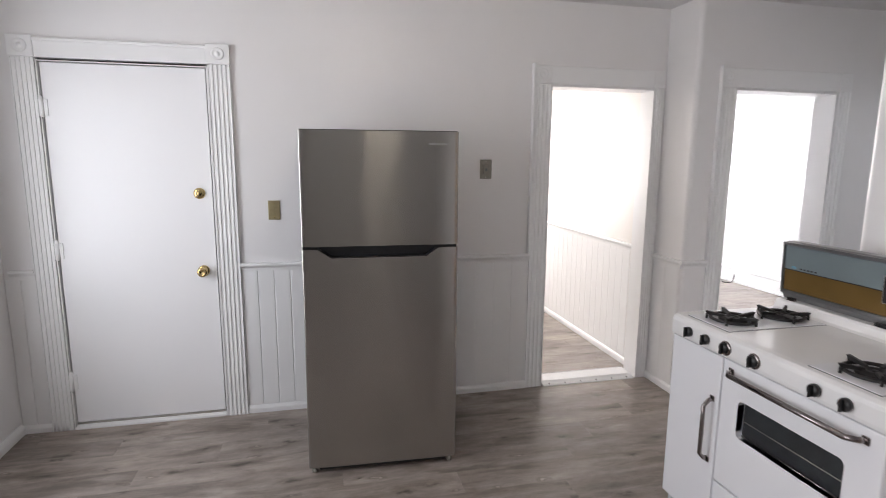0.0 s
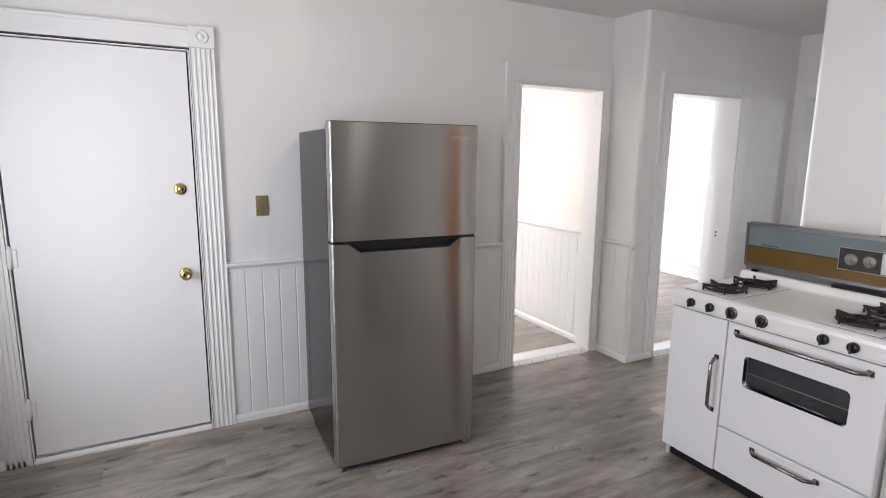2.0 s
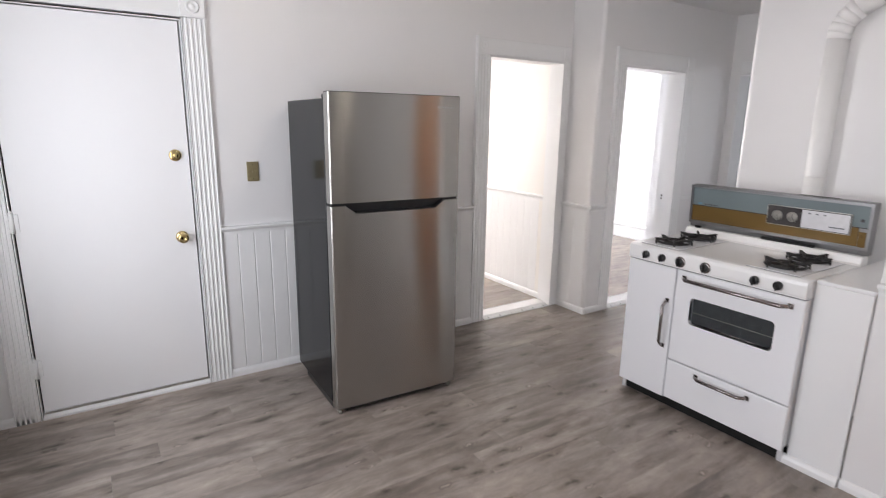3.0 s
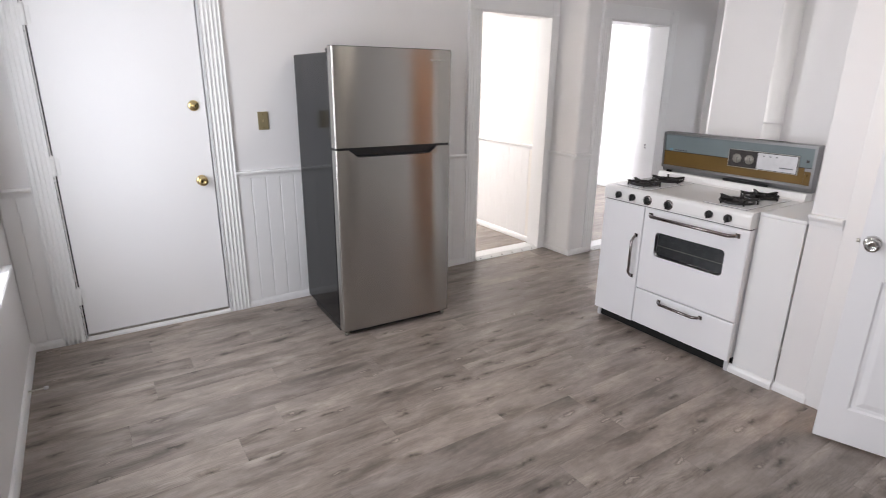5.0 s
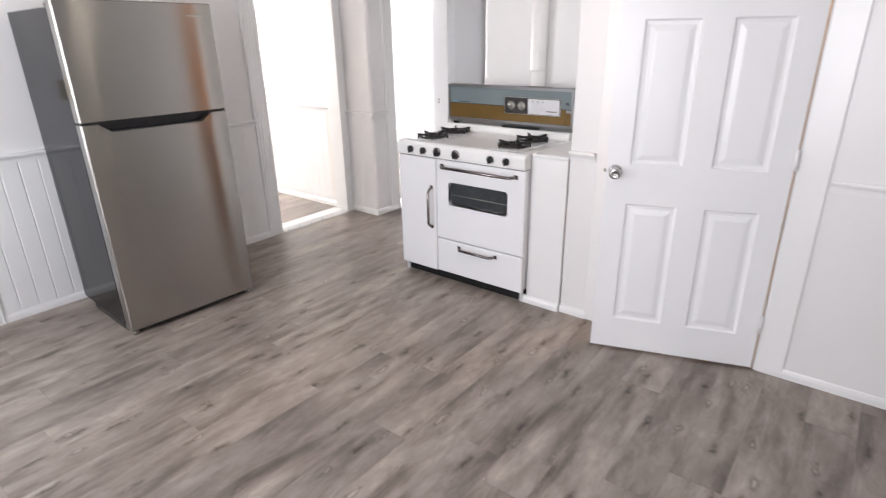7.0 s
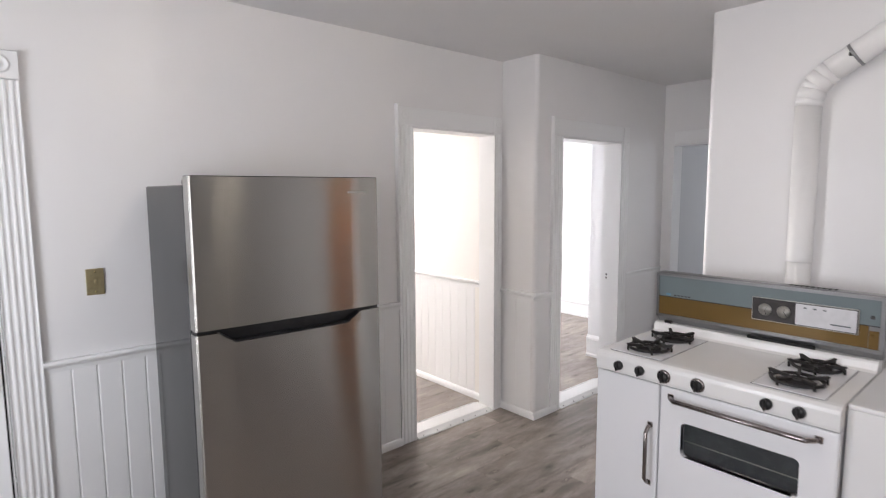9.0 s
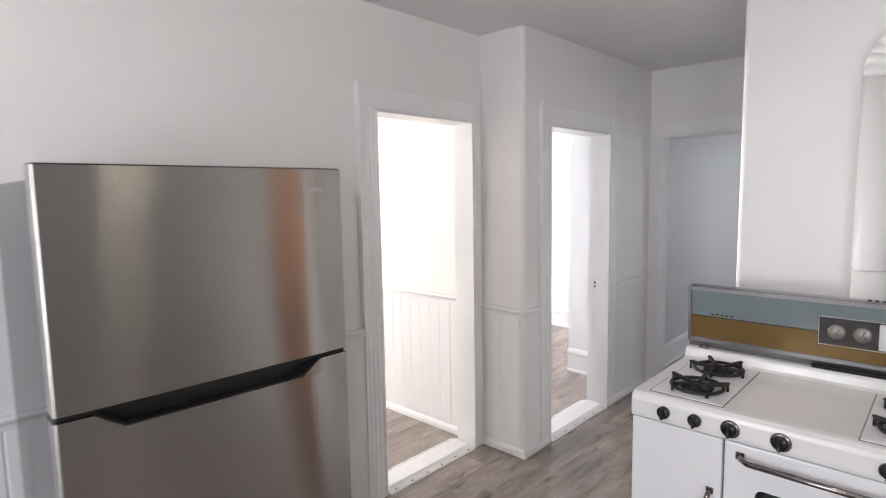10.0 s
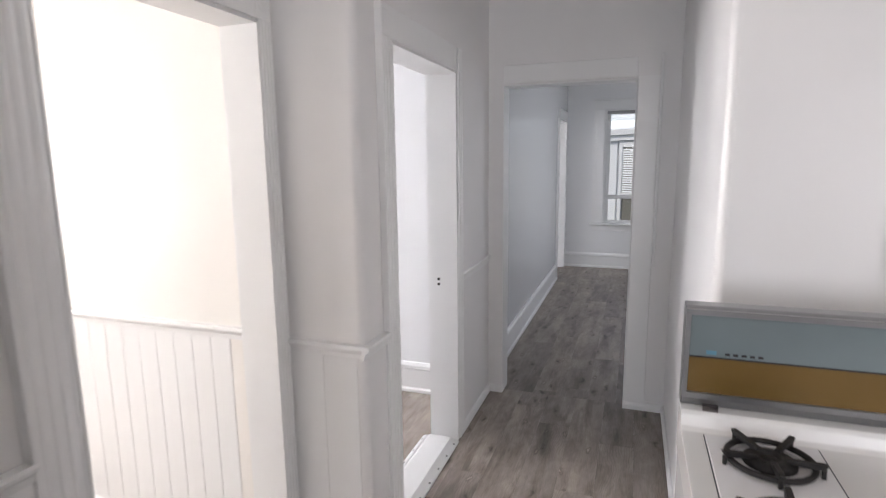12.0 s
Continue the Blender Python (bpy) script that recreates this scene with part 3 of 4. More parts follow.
def boards(parent, a, b, face, axis, z0, z1, w=0.088, d=0.006):
    """Beadboard: upright boards with eased edges, side by side along a wall."""
    n = max(1, round((b - a) / w))
    w = (b - a) / n
    bm = bmesh.new()
    prof = [(-w / 2 + 0.0005, 0), (-w / 2 + 0.0005, d * 0.5), (-w / 2 + 0.005, d), (w / 2 - 0.005, d), (w / 2 - 0.0005, d * 0.5), (w / 2 - 0.0005, 0)]
    prism(bm, [(p, -q) if axis == "x" else (-q, p) for p, q in prof], z0, z1)
    me = mesh_of("board", bm, M_TRIM)
    for i in range(n):
        ob = new("board", me)
        c = a + (i + 0.5) * w
        ob.location = (c, face, 0) if axis == "x" else (face, c, 0)
        ob.parent = parent


def threshold(name, a, b, y0, y1, label):
    """Doorway sill: low board with a metal strip and its screws."""
    th = thing(name, Matrix(), label, "threshold", kind="structure")
    bm = bmesh.new()
    prism(bm, [(y0, 0), (y0, 0.012), (y0 + 0.02, 0.022), (y1 - 0.02, 0.022), (y1, 0.012), (y1, 0)], a, b, "x")
    part("sill_board", bm, M_TRIM, th)
    for y, d in ((y0, -1), (y1, 1)):
        bm = bmesh.new()
        prism(bm, [(y + d * 0.030, 0), (y + d * 0.028, 0.005), (y + d * 0.002, 0.015), (y + d * 0.0005, 0)], a, b, "x")
        strip = part("edge_strip", bm, M_TRIM, th, "white-painted metal edge strip")
        for i in range(6):
            bm = bmesh.new()
            lathe(bm, [(0.0, 0.003), (0.0045, 0.0022), (0.0055, 0)], Matrix.Translation((a + 0.05 + i * (b - a - 0.1) / 5, y + d * 0.015, 0.0095)) @ pose(0, 0, 0, -d * 21), 10)
            part("screw", bm, M_IRON, strip, "dark screw head")
    return th


threshold("door_sill", D2[0] + 0.018, D2[1] - 0.018, NY + 0.01, NY + T + 0.03, "white threshold with screwed metal strip in pantry doorway")
threshold("door_sill", D3[0] + 0.018, D3[1] - 0.018, JY + 0.01, JY + T + 0.03, "white threshold with screwed metal strip in bedroom doorway")


# ---- doors ----
def lock(parent, name, m, r, mat, label, deep=0.055, thumb=False):
    """A round rose with a knob or a lock cylinder, about the local z axis of m."""
    bm = bmesh.new()
    lathe(bm, [(0, 0.0), (r, 0.0), (r, 0.006), (r * 0.86, 0.012), (r * 0.5, 0.014), (0.0, 0.014)], m, 32)
    rose = part(name, bm, mat, parent, label)
    bm = bmesh.new()
    if thumb:
        lathe(bm, [(r * 0.5, 0.013), (r * 0.5, 0.022), (0, 0.022)], m, 24)
        t = bmesh.new()
        box(t, (-0.004, -0.013, 0.021), (0.004, 0.013, 0.03), 0.002)
        pour(bm, t, m)
        part("thumb_turn", bm, mat, rose)
    else:
        k = r * 0.86
        lathe(bm, [(r * 0.34, 0.012), (r * 0.34, 0.026), (k * 0.75, 0.034), (k, 0.044), (k, deep), (k * 0.85, deep + 0.008), (k * 0.4, deep + 0.009), (k * 0.36, deep + 0.006), (0, deep + 0.006)], m, 32)
        part("knob", bm, mat, rose)
    return rose


door_1 = thing("door_1", pose(D1[0], NY, 0), "closed flush white-painted slab door with brass locks", "door", kind="structure")
W1 = D1[1] - D1[0]
bm = bmesh.new()
box(bm, (0.006, 0.001, 0.036), (W1 - 0.006, 0.042, D1[2] - 0.004), 0.002)
part("slab", bm, M_DOOR, door_1)
out = pose(0, 0, 0, 90)
lock(door_1, "deadbolt", Matrix.Translation((W1 - 0.075, 0.001, 1.367)) @ out, 0.032, M_BRASS, "brass deadbolt", thumb=True)
lock(door_1, "door_knob", Matrix.Translation((W1 - 0.078, 0.001, 0.913)) @ out, 0.033, M_BRASS, "brass door knob")
for z in (1.827, 1.053, 0.285):
    bm = bmesh.new()
    tube(bm, [(0.0, -0.006, z - 0.05), (0.0, -0.006, z + 0.05)], 0.011, 14)
    lathe(bm, [(0.0, 0.064), (0.007, 0.059), (0.011, 0.05)], Matrix.Translation((0, -0.006, z)), 14)
    box(bm, (-0.022, -0.017, z - 0.045), (0.0, -0.0125, z + 0.045), 0.001)
    box(bm, (0.0, -0.006, z - 0.045), (0.028, 0.0004, z + 0.045), 0.0015)
    part("hinge", bm, M_TRIM, door_1, "painted-over hinge")
bm = bmesh.new()
prism(bm, [(-0.02, 0.0), (-0.02, 0.012), (0.0, 0.024), (0.1, 0.024), (0.1, 0)], 0.0, W1, "x")
part("door_sill", bm, M_TRIM, door_1, "scuffed painted sill")
bm = bmesh.new()
box(bm, (0.004, -0.004, 0.0245), (W1 - 0.004, 0.0, 0.034), 0.001)
part("sweep", bm, M_PLATE, door_1, "thin metal door sweep")
# added black sheet behind the slab: stops light leaking, darkens the door gaps
bm = bmesh.new()
box(bm, (-0.0195, 0.046, 0.0), (W1 + 0.0195, 0.06, D1[2] + 0.0195))
part("light_block", bm, M_SHADE, door_1)

# ajar six-panel door
door_2 = thing("door_2", Matrix.Translation((1.797, 0.044, 0)) @ pose(0, 0, 0, 0, 0, 90 + 18.8), "white moulded six-panel interior door standing ajar", "door", kind="structure")
W6, H6, TH6 = 0.752, 2.022, 0.035
cols = [(0.095, 0.314), (0.43, 0.652)]
rows6 = [(0.18, 0.778), (0.963, 1.575), (1.70, 1.91)]
bm = bmesh.new()
# local x from the hinge to the free edge, local y positive towards the room
Z0 = 0.014
box(bm, (0, -TH6 + 0.0006, Z0), (cols[0][0], 0, H6))
box(bm, (cols[1][1], -TH6 + 0.0006, Z0), (W6, 0, H6))
box(bm, (cols[0][1], -TH6 + 0.0006, Z0), (cols[1][0], 0, H6))
zs = [Z0] + [z for rw in rows6 for z in rw] + [H6]
for c0, c1 in cols:
    for i in range(0, len(zs), 2):
        box(bm, (c0, -TH6 + 0.0006, zs[i]), (c1, 0, zs[i + 1]))
slab2 = part("stiles_and_rails", bm, M_DOOR, door_2)
for c0, c1 in cols:
    for z0, z1 in rows6:
        bm = bmesh.new()
        vs = []
        for ins, dep in ((0, 0), (0.008, -0.009), (0.022, -0.010), (0.045, -0.004), (0.05, -0.0035)):
            vs.append([bm.verts.new(p) for p in ((c0 + ins, dep, z0 + ins), (c1 - ins, dep, z0 + ins), (c1 - ins, dep, z1 - ins), (c0 + ins, dep, z1 - ins))])
        for a, b in zip(vs, vs[1:]):
            for i in range(4):
                bm.faces.new((a[i], a[(i + 1) % 4], b[(i + 1) % 4], b[i]))
        bm.faces.new(vs[-1])
        back = [bm.verts.new((x, -TH6 + 0.001, z)) for x, z in ((c0, z0), (c1, z0), (c1, z1), (c0, z1))]
        bm.faces.new(back)
        for i in range(4):
            bm.faces.new((vs[0][i], vs[0][(i + 1) % 4], back[(i + 1) % 4], back[i]))
        bmesh.ops.recalc_face_normals(bm, faces=bm.faces)
        part("panel", bm, M_DOOR, door_2)
lock(door_2, "door_knob", Matrix.Translation((W6 - 0.04, 0, 0.930)) @ pose(0, 0, 0, -90), 0.031, M_BRIGHT, "satin chrome knob")
bm = bmesh.new()
tube(bm, [(W6, -0.012, 0.930), (W6 + 0.012, -0.013, 0.930)], 0.008, 10)
part("latch", bm, M_PLATE, door_2)
for z in (1.80, 1.02, 0.25):
    bm = bmesh.new()
    tube(bm, [(0.0, 0.007, z - 0.045), (0.0, 0.007, z + 0.045)], 0.0075, 12)
    box(bm, (0.0, 0.0005, z - 0.045), (0.02, 0.0022, z + 0.045), 0.0006)
    for k in (-0.015, 0.015):
        tube(bm, [(0, 0.007, z + k - 0.001), (0, 0.007, z + k + 0.001)], 0.0083, 12)
    part("hinge", bm, M_TRIM, door_2, "painted hinge")

# strike plate in the bedroom jamb
strike = thing("strike_plate", pose(D3[1] - 0.0185, JY + 0.09, 0.927), "old painted strike plate on the bedroom jamb", "strike plate")
bm = bmesh.new()
box(bm, (-0.002, -0.014, -0.035), (0, 0.014, 0.035), 0.0006)
part("plate", bm, M_TRIM, strike)
for z in (-0.016, 0.012):
    bm = bmesh.new()
    box(bm, (-0.0026, -0.008, z - 0.007), (-0.0019, 0.006, z + 0.007))
    part("latch_hole", bm, M_SHADE, strike, "near-black inlay for the shade in the latch hole")

# ---- refrigerator ----
FW, FD = 0.751, 0.62
fridge = thing("refrigerator", pose(0.142, 2.795, 0, 0, 0, -2.4), "stainless steel top-freezer refrigerator with dark grey sides", "refrigerator")


def bowed(x):
    """How far the front of a door lies back at x: flat in the middle, easing back near the sides."""
    d = max(0.0, 0.14 - min(x, FW - x))
    return 0.29 * d * d


def door_sheet(z0, z1, notch=None):
    """Front sheet of a door with rolled edges; u runs up, across the brushing."""
    bm = bmesh.new()
    r = 0.010

    def section(x0, x1):
        xs = [x0 + (x1 - x0) * i / 40 for i in range(41)]
        pts = [(x, bowed(x)) for x in xs if r - 1e-6 <= x <= FW - r + 1e-6]
        if x0 == 0:
            y = bowed(r) + r
            pts = [(0, 0.066)] + arc(r, y, r, 180, 270, 6)[:-1] + pts
        else:
            pts = [(x0, 0.066)] + pts
        if x1 == FW:
            y = bowed(r) + r
            pts = pts + arc(FW - r, y, r, 270, 360, 6)[1:] + [(FW, 0.066)]
        else:
            pts = pts + [(x1, 0.066)]
        return pts
    if notch is None:
        prism(bm, section(0, FW), z0, z1)
    else:
        # lower door: a long hand pocket cut into its top edge
        l0, l1, r1, r0, drop = notch
        prism(bm, section(0, FW), z0, z1 - drop)
        prism(bm, section(0, l0), z1 - drop, z1)
        prism(bm, section(r0, FW), z1 - drop, z1)
        prism(bm, [(l0, z1 - drop), (l1, z1 - drop), (l0, z1)], bowed(l0), 0.066, "y")
        prism(bm, [(r1, z1 - drop), (r0, z1 - drop), (r0, z1)], bowed(l0), 0.066, "y")
    uv = bm.loops.layers.uv.new("UVMap")
    for f in bm.faces:
        f.smooth = False
        for lp in f.loops:
            lp[uv].uv = (lp.vert.co.z, lp.vert.co.x + lp.vert.co.y)
    return bm


part("freezer_door", door_sheet(1.160, 1.70), M_STEEL, fridge, "brushed stainless freezer door")
lower = part("lower_door", door_sheet(0.034, 1.146, (0.075, 0.135, 0.595, 0.655, 0.042)), M_STEEL, fridge, "brushed stainless lower door")
bm = bmesh.new()
prism(bm, [(0.136, 1.103), (0.594, 1.103), (0.655, 1.146), (0.075, 1.146)], 0.040, 0.065, "y")
prism(bm, [(0.13, 1.1035), (0.60, 1.1035), (0.60, 1.107), (0.13, 1.107)], 0.004, 0.04, "y")
prism(bm, [(0.076, 1.146), (0.135, 1.1045), (0.138, 1.1055), (0.08, 1.1465)], 0.003, 0.04, "y")
prism(bm, [(0.654, 1.146), (0.595, 1.1045), (0.592, 1.1055), (0.65, 1.1465)], 0.003, 0.04, "y")
part("hand_pocket", bm, M_BLACK, lower, "black recessed hand pocket")
boxes("gasket", M_BLACK, fridge, ((0.006, 0.016, 1.1465), (FW - 0.006, 0.064, 1.1595)), ((0.008, 0.066, 0.05), (FW - 0.008, 0.082, 1.69)), label="black door gaskets")
bm = bmesh.new()
box(bm, (0.002, 0.082, 0.045), (FW - 0.002, 0.082 + FD, 1.672), 0.004)
part("cabinet", bm, M_GREYSIDE, fridge, "dark grey painted cabinet")
bm = bmesh.new()
box(bm, (0.01, 0.05, 1.6725), (0.075, 0.13, 1.694), 0.005)
part("hinge_cover", bm, M_GREYSIDE, fridge)
bm = bmesh.new()
prism(bm, [(0.002, 0.066)] + [(x, bowed(x) + 0.001) for x in [0.008 + (FW - 0.016) * i / 40 for i in range(41)]] + [(FW - 0.002, 0.066)], 1.7005, 1.7035)
part("door_cap", bm, M_BLACK, fridge, "thin dark cap on the freezer door")
for x in (0.012, FW - 0.045):
    bm = bmesh.new()
    box(bm, (x, 0.022, 0.018), (x + 0.03, 0.05, 0.0335), 0.003)
    lathe(bm, [(0, 0), (0.014, 0), (0.014, 0.012), (0.007, 0.014), (0.007, 0.02)], Matrix.Translation((x + 0.015, 0.03, 0.001)), 16)
    part("levelling_foot", bm, M_DULL, fridge, "dull grey levelling foot")
# added black blocks that darken the gap below, for the fridge's underside shadow
boxes("base_shade", M_BLACK, fridge, ((0.05, 0.030, 0.008), (FW - 0.05, 0.050, 0.0335)), ((0.006, 0.085, 0.012), (0.03, 0.55, 0.0445)), label="added black blocks for the shadow under the fridge")
for x in (0.06, FW - 0.06):
    bm = bmesh.new()
    tube(bm, [(x - 0.012, 0.60, 0.023), (x + 0.012, 0.60, 0.023)], 0.0225, 16)
    part("roller", bm, M_RUBBER, fridge)
bm = bmesh.new()
for i in range(8):
    x = 0.605 + i * 0.0115
    box(bm, (x, bowed(x) - 0.0006, 1.638), (x + 0.0075, bowed(x) + 0.001, 1.647))
part("maker_mark", bm, M_LOGO, fridge, "small pale maker's mark")

# ---- stove ----
stove = thing("gas_stove", pose(1.749, 2.232, 0, 0, 0, -90), "vintage white enamel gas stove with chrome handles", "stove")
SW, SD = 0.944, 0.60
bm = bmesh.new()
box(bm, (0.004, 0.036, 0.075), (SW - 0.004, SD, 0.816), 0.004)
part("body", bm, M_ENAMEL, stove)
# black sheet and block: shade behind the doors and under the stove, as colour
boxes("door_gap", M_SHADE, stove, ((0.008, 0.0325, 0.078), (SW - 0.008, 0.0357, 0.815)))
boxes("kick", M_SHADE, stove, ((0.03, 0.040, 0.004), (SW - 0.03, SD - 0.02, 0.0745)), label="near-black block for the shade of the toe space")
for x, y in ((0.006, 0.032), (SW - 0.028, 0.032), (0.006, SD - 0.05), (SW - 0.028, SD - 0.05)):
    bm = bmesh.new()
    prism(bm, [(x, y), (x + 0.022, y), (x + 0.018, y + 0.02), (x + 0.004, y + 0.02)], 0.0, 0.075)
    part("foot", bm, M_WHITEPL, stove)
# cooktop with front control fascia and a rear riser
bm = bmesh.new()
prof = [(SD, 0.822), (-0.008, 0.822), (-0.012, 0.838), (-0.012, 0.885), (-0.008, 0.899), (0.006, 0.909), (0.03, 0.911), (0.50, 0.911), (0.515, 0.918), (0.522, 0.945), (0.532, 0.953), (SD, 0.953)]
prism(bm, prof, 0.0, SW, "x", 0.003, 2)
part("cooktop", bm, M_TOP, stove, "cream-white enamel cooktop")
boxes("seam", M_SHADE, stove, ((0.006, 0.006, 0.8165), (SW - 0.006, 0.05, 0.8218)))
bm = bmesh.new()
box(bm, (0.0, 0.0, 0.064), (0.302, 0.03, 0.816), 0.006, 2)
side = part("storage_door", bm, M_ENAMEL, stove, "narrow white storage door")
# oven door with a window hole
wx0, wx1, wz0, wz1 = 0.402, 0.832, 0.534, 0.682
x0, x1, z0, z1 = 0.308, SW, 0.303, 0.816
bm = bmesh.new()
rings = []
for (u0, u1, v0, v1), y in (((wx0, wx1, wz0, wz1), 0.030), ((x0, x1, z0, z1), 0.030), ((x0, x1, z0, z1), 0.005), ((x0 + 0.002, x1 - 0.002, z0 + 0.002, z1 - 0.002), 0.0015),
                            ((x0 + 0.006, x1 - 0.006, z0 + 0.006, z1 - 0.006), 0.0), ((wx0, wx1, wz0, wz1), 0.0), ((wx0, wx1, wz0, wz1), 0.030)):
    rings.append([bm.verts.new(p) for p in ((u0, y, v0), (u1, y, v0), (u1, y, v1), (u0, y, v1))])
for p, q in zip(rings, rings[1:]):
    for i in range(4):
        bm.faces.new((p[i], p[(i + 1) % 4], q[(i + 1) % 4], q[i]))
bmesh.ops.recalc_face_normals(bm, faces=bm.faces)
oven = part("oven_door", bm, M_ENAMEL, stove)
bm = bmesh.new()
rr = 0.022
cor = arc(wx1 - rr, wz1 - rr, rr, 0, 90, 6) + arc(wx0 + rr, wz1 - rr, rr, 90, 180, 6) + arc(wx0 + rr, wz0 + rr, rr, 180, 270, 6) + arc(wx1 - rr, wz0 + rr, rr, 270, 360, 6)
cx, cz = (wx0 + wx1) / 2, (wz0 + wz1) / 2
outer = [bm.verts.new((wx1 + 0.004 if p[0] > cx else wx0 - 0.004, -0.0015, wz1 + 0.004 if p[1] > cz else wz0 - 0.004)) for p in cor]
inner = [bm.verts.new((p[0], -0.0015, p[1])) for p in cor]
deep = [bm.verts.new((p[0], 0.027, p[1])) for p in cor]
n = len(cor)
for i in range(n):
    j = (i + 1) % n
    if (outer[i].co - outer[j].co).length > 1e-6:
        bm.faces.new((outer[i], outer[j], inner[j], inner[i]))
    else:
        bm.faces.new((outer[i], inner[j], inner[i]))
    bm.faces.new((inner[i], inner[j], deep[j], deep[i]))
part("window_frame", bm, M_ENAMEL, oven)
bm = bmesh.new()
box(bm, (wx0 + 0.001, 0.020, wz0 + 0.001), (wx1 - 0.001, 0.023, wz1 - 0.001))
g = part("window_pane", bm, M_GLASS, oven, "dark oven window")
g.visible_shadow = False
# flat dark sheet in place of the unlit oven interior
bm = bmesh.new()
box(bm, (wx0 - 0.01, 0.0305, wz0 - 0.01), (wx1 + 0.01, 0.0315, wz1 + 0.01))
part("oven_shade", bm, M_DARK, oven)
bm = bmesh.new()
for k in (0.062,):
    tube(bm, [(wx0 + 0.004, 0.0255, wz0 + k), (wx1 - 0.004, 0.0255, wz0 + k)], 0.002, 8)
part("rack", bm, M_DULL, oven, "wire oven rack")
bm = bmesh.new()
tube(bm, [(wx0 + 0.01, 0.019, wz0 + 0.006), (wx1 - 0.01, 0.019, wz0 + 0.006)], 0.003, 8)
part("window_bead", bm, M_CHROME, oven)
bm = bmesh.new()
box(bm, (0.308, 0.0, 0.070), (SW, 0.03, 0.297), 0.006, 2)
drawer = part("broiler_drawer", bm, M_ENAMEL, stove)


def pull(parent, a, b, out_, r, label="chrome bar handle"):
    """Bar handle between two points of a front, standing off by out_, on wedge feet."""
    a, b = Vector(a), Vector(b)
    d = (b - a).normalized()
    f = Vector((0, -1, 0))
    bm = bmesh.new()
    tube(bm, [a + f * 0.001, a + f * out_ * 0.5 + d * 0.008, a + f * out_ + d * 0.03, b + f * out_ - d * 0.03, b + f * out_ * 0.5 - d * 0.008, b + f * 0.001], r, 14)
    h = part("handle", bm, M_CHROME, parent, label)
    for p in (a, b):
        bm = bmesh.new()
        s = Vector((r * 1.35, 0, r * 1.35))
        box(bm, (p.x - s.x, p.y - 0.006, p.z - s.z), (p.x + s.x, p.y, p.z + s.z), 0.002)
        part("handle_foot", bm, M_CHROME, h)


pull(oven, (0.355, 0, 0.777), (0.885, 0, 0.777), 0.045, 0.0095)
pull(side, (0.268, 0, 0.366), (0.268, 0, 0.630), 0.04, 0.0085)
pull(drawer, (0.484, 0, 0.262), (0.757, 0, 0.262), 0.04, 0.0085)

for i, u in enumerate((0.117, 0.219, 0.326, 0.467, 0.719, 0.825)):
    m = Matrix.Translation((u, -0.012, 0.861)) @ pose(0, 0, 0, 90)
    ringed = i in (2, 3)
    r = 0.021 if not ringed else 0.022
    bm = bmesh.new()
    lathe(bm, [(r * 0.5, 0), (r, 0.002), (r, 0.012), (r * 0.9, 0.017), (0, 0.017)], m, 28)
    knob = part("knob", bm, M_BLACK, stove, "black burner knob")
    t = bmesh.new()
    box(t, (-0.0045, -r * 0.98, 0.0165), (0.0045, r * 0.98, 0.03), 0.002)
    bm = bmesh.new()
    pour(bm, t, m)
    part("grip", bm, M_BLACK, knob)
    t = bmesh.new()
    box(t, (-0.0015, -r * 0.98, 0.0302), (0.0015, -r * 0.1, 0.0306))
    bm = bmesh.new()
    pour(bm, t, m)
    part("pointer", bm, M_CHROME, knob, "silver pointer line")
    if ringed:
        bm = bmesh.new()
        lathe(bm, [(0.021, 0.0), (0.029, 0.0), (0.029, 0.003), (0.026, 0.006), (0.0222, 0.007)], m, 32)
        part("bezel", bm, M_CHROME, knob, "chrome knob ring")


def burner_plate(u0, u1, v0, v1):
    bm = bmesh.new()
    box(bm, (u0, v0, 0.9105), (u1, v1, 0.9150), 0.002)
    plate = part("burner_plate", bm, M_ENAMEL, stove, "removable enamel burner plate")
    bm = bmesh.new()
    for lo, hi in (((u0 - 0.003, v0 - 0.003, 0.9102), (u0, v1 + 0.003, 0.9124)), ((u1, v0 - 0.003, 0.9102), (u1 + 0.003, v1 + 0.003, 0.9124)), ((u0, v0 - 0.003, 0.9102), (u1, v0, 0.9124))):
        box(bm, lo, hi)
    part("plate_gap", bm, M_INK, plate)
    return plate


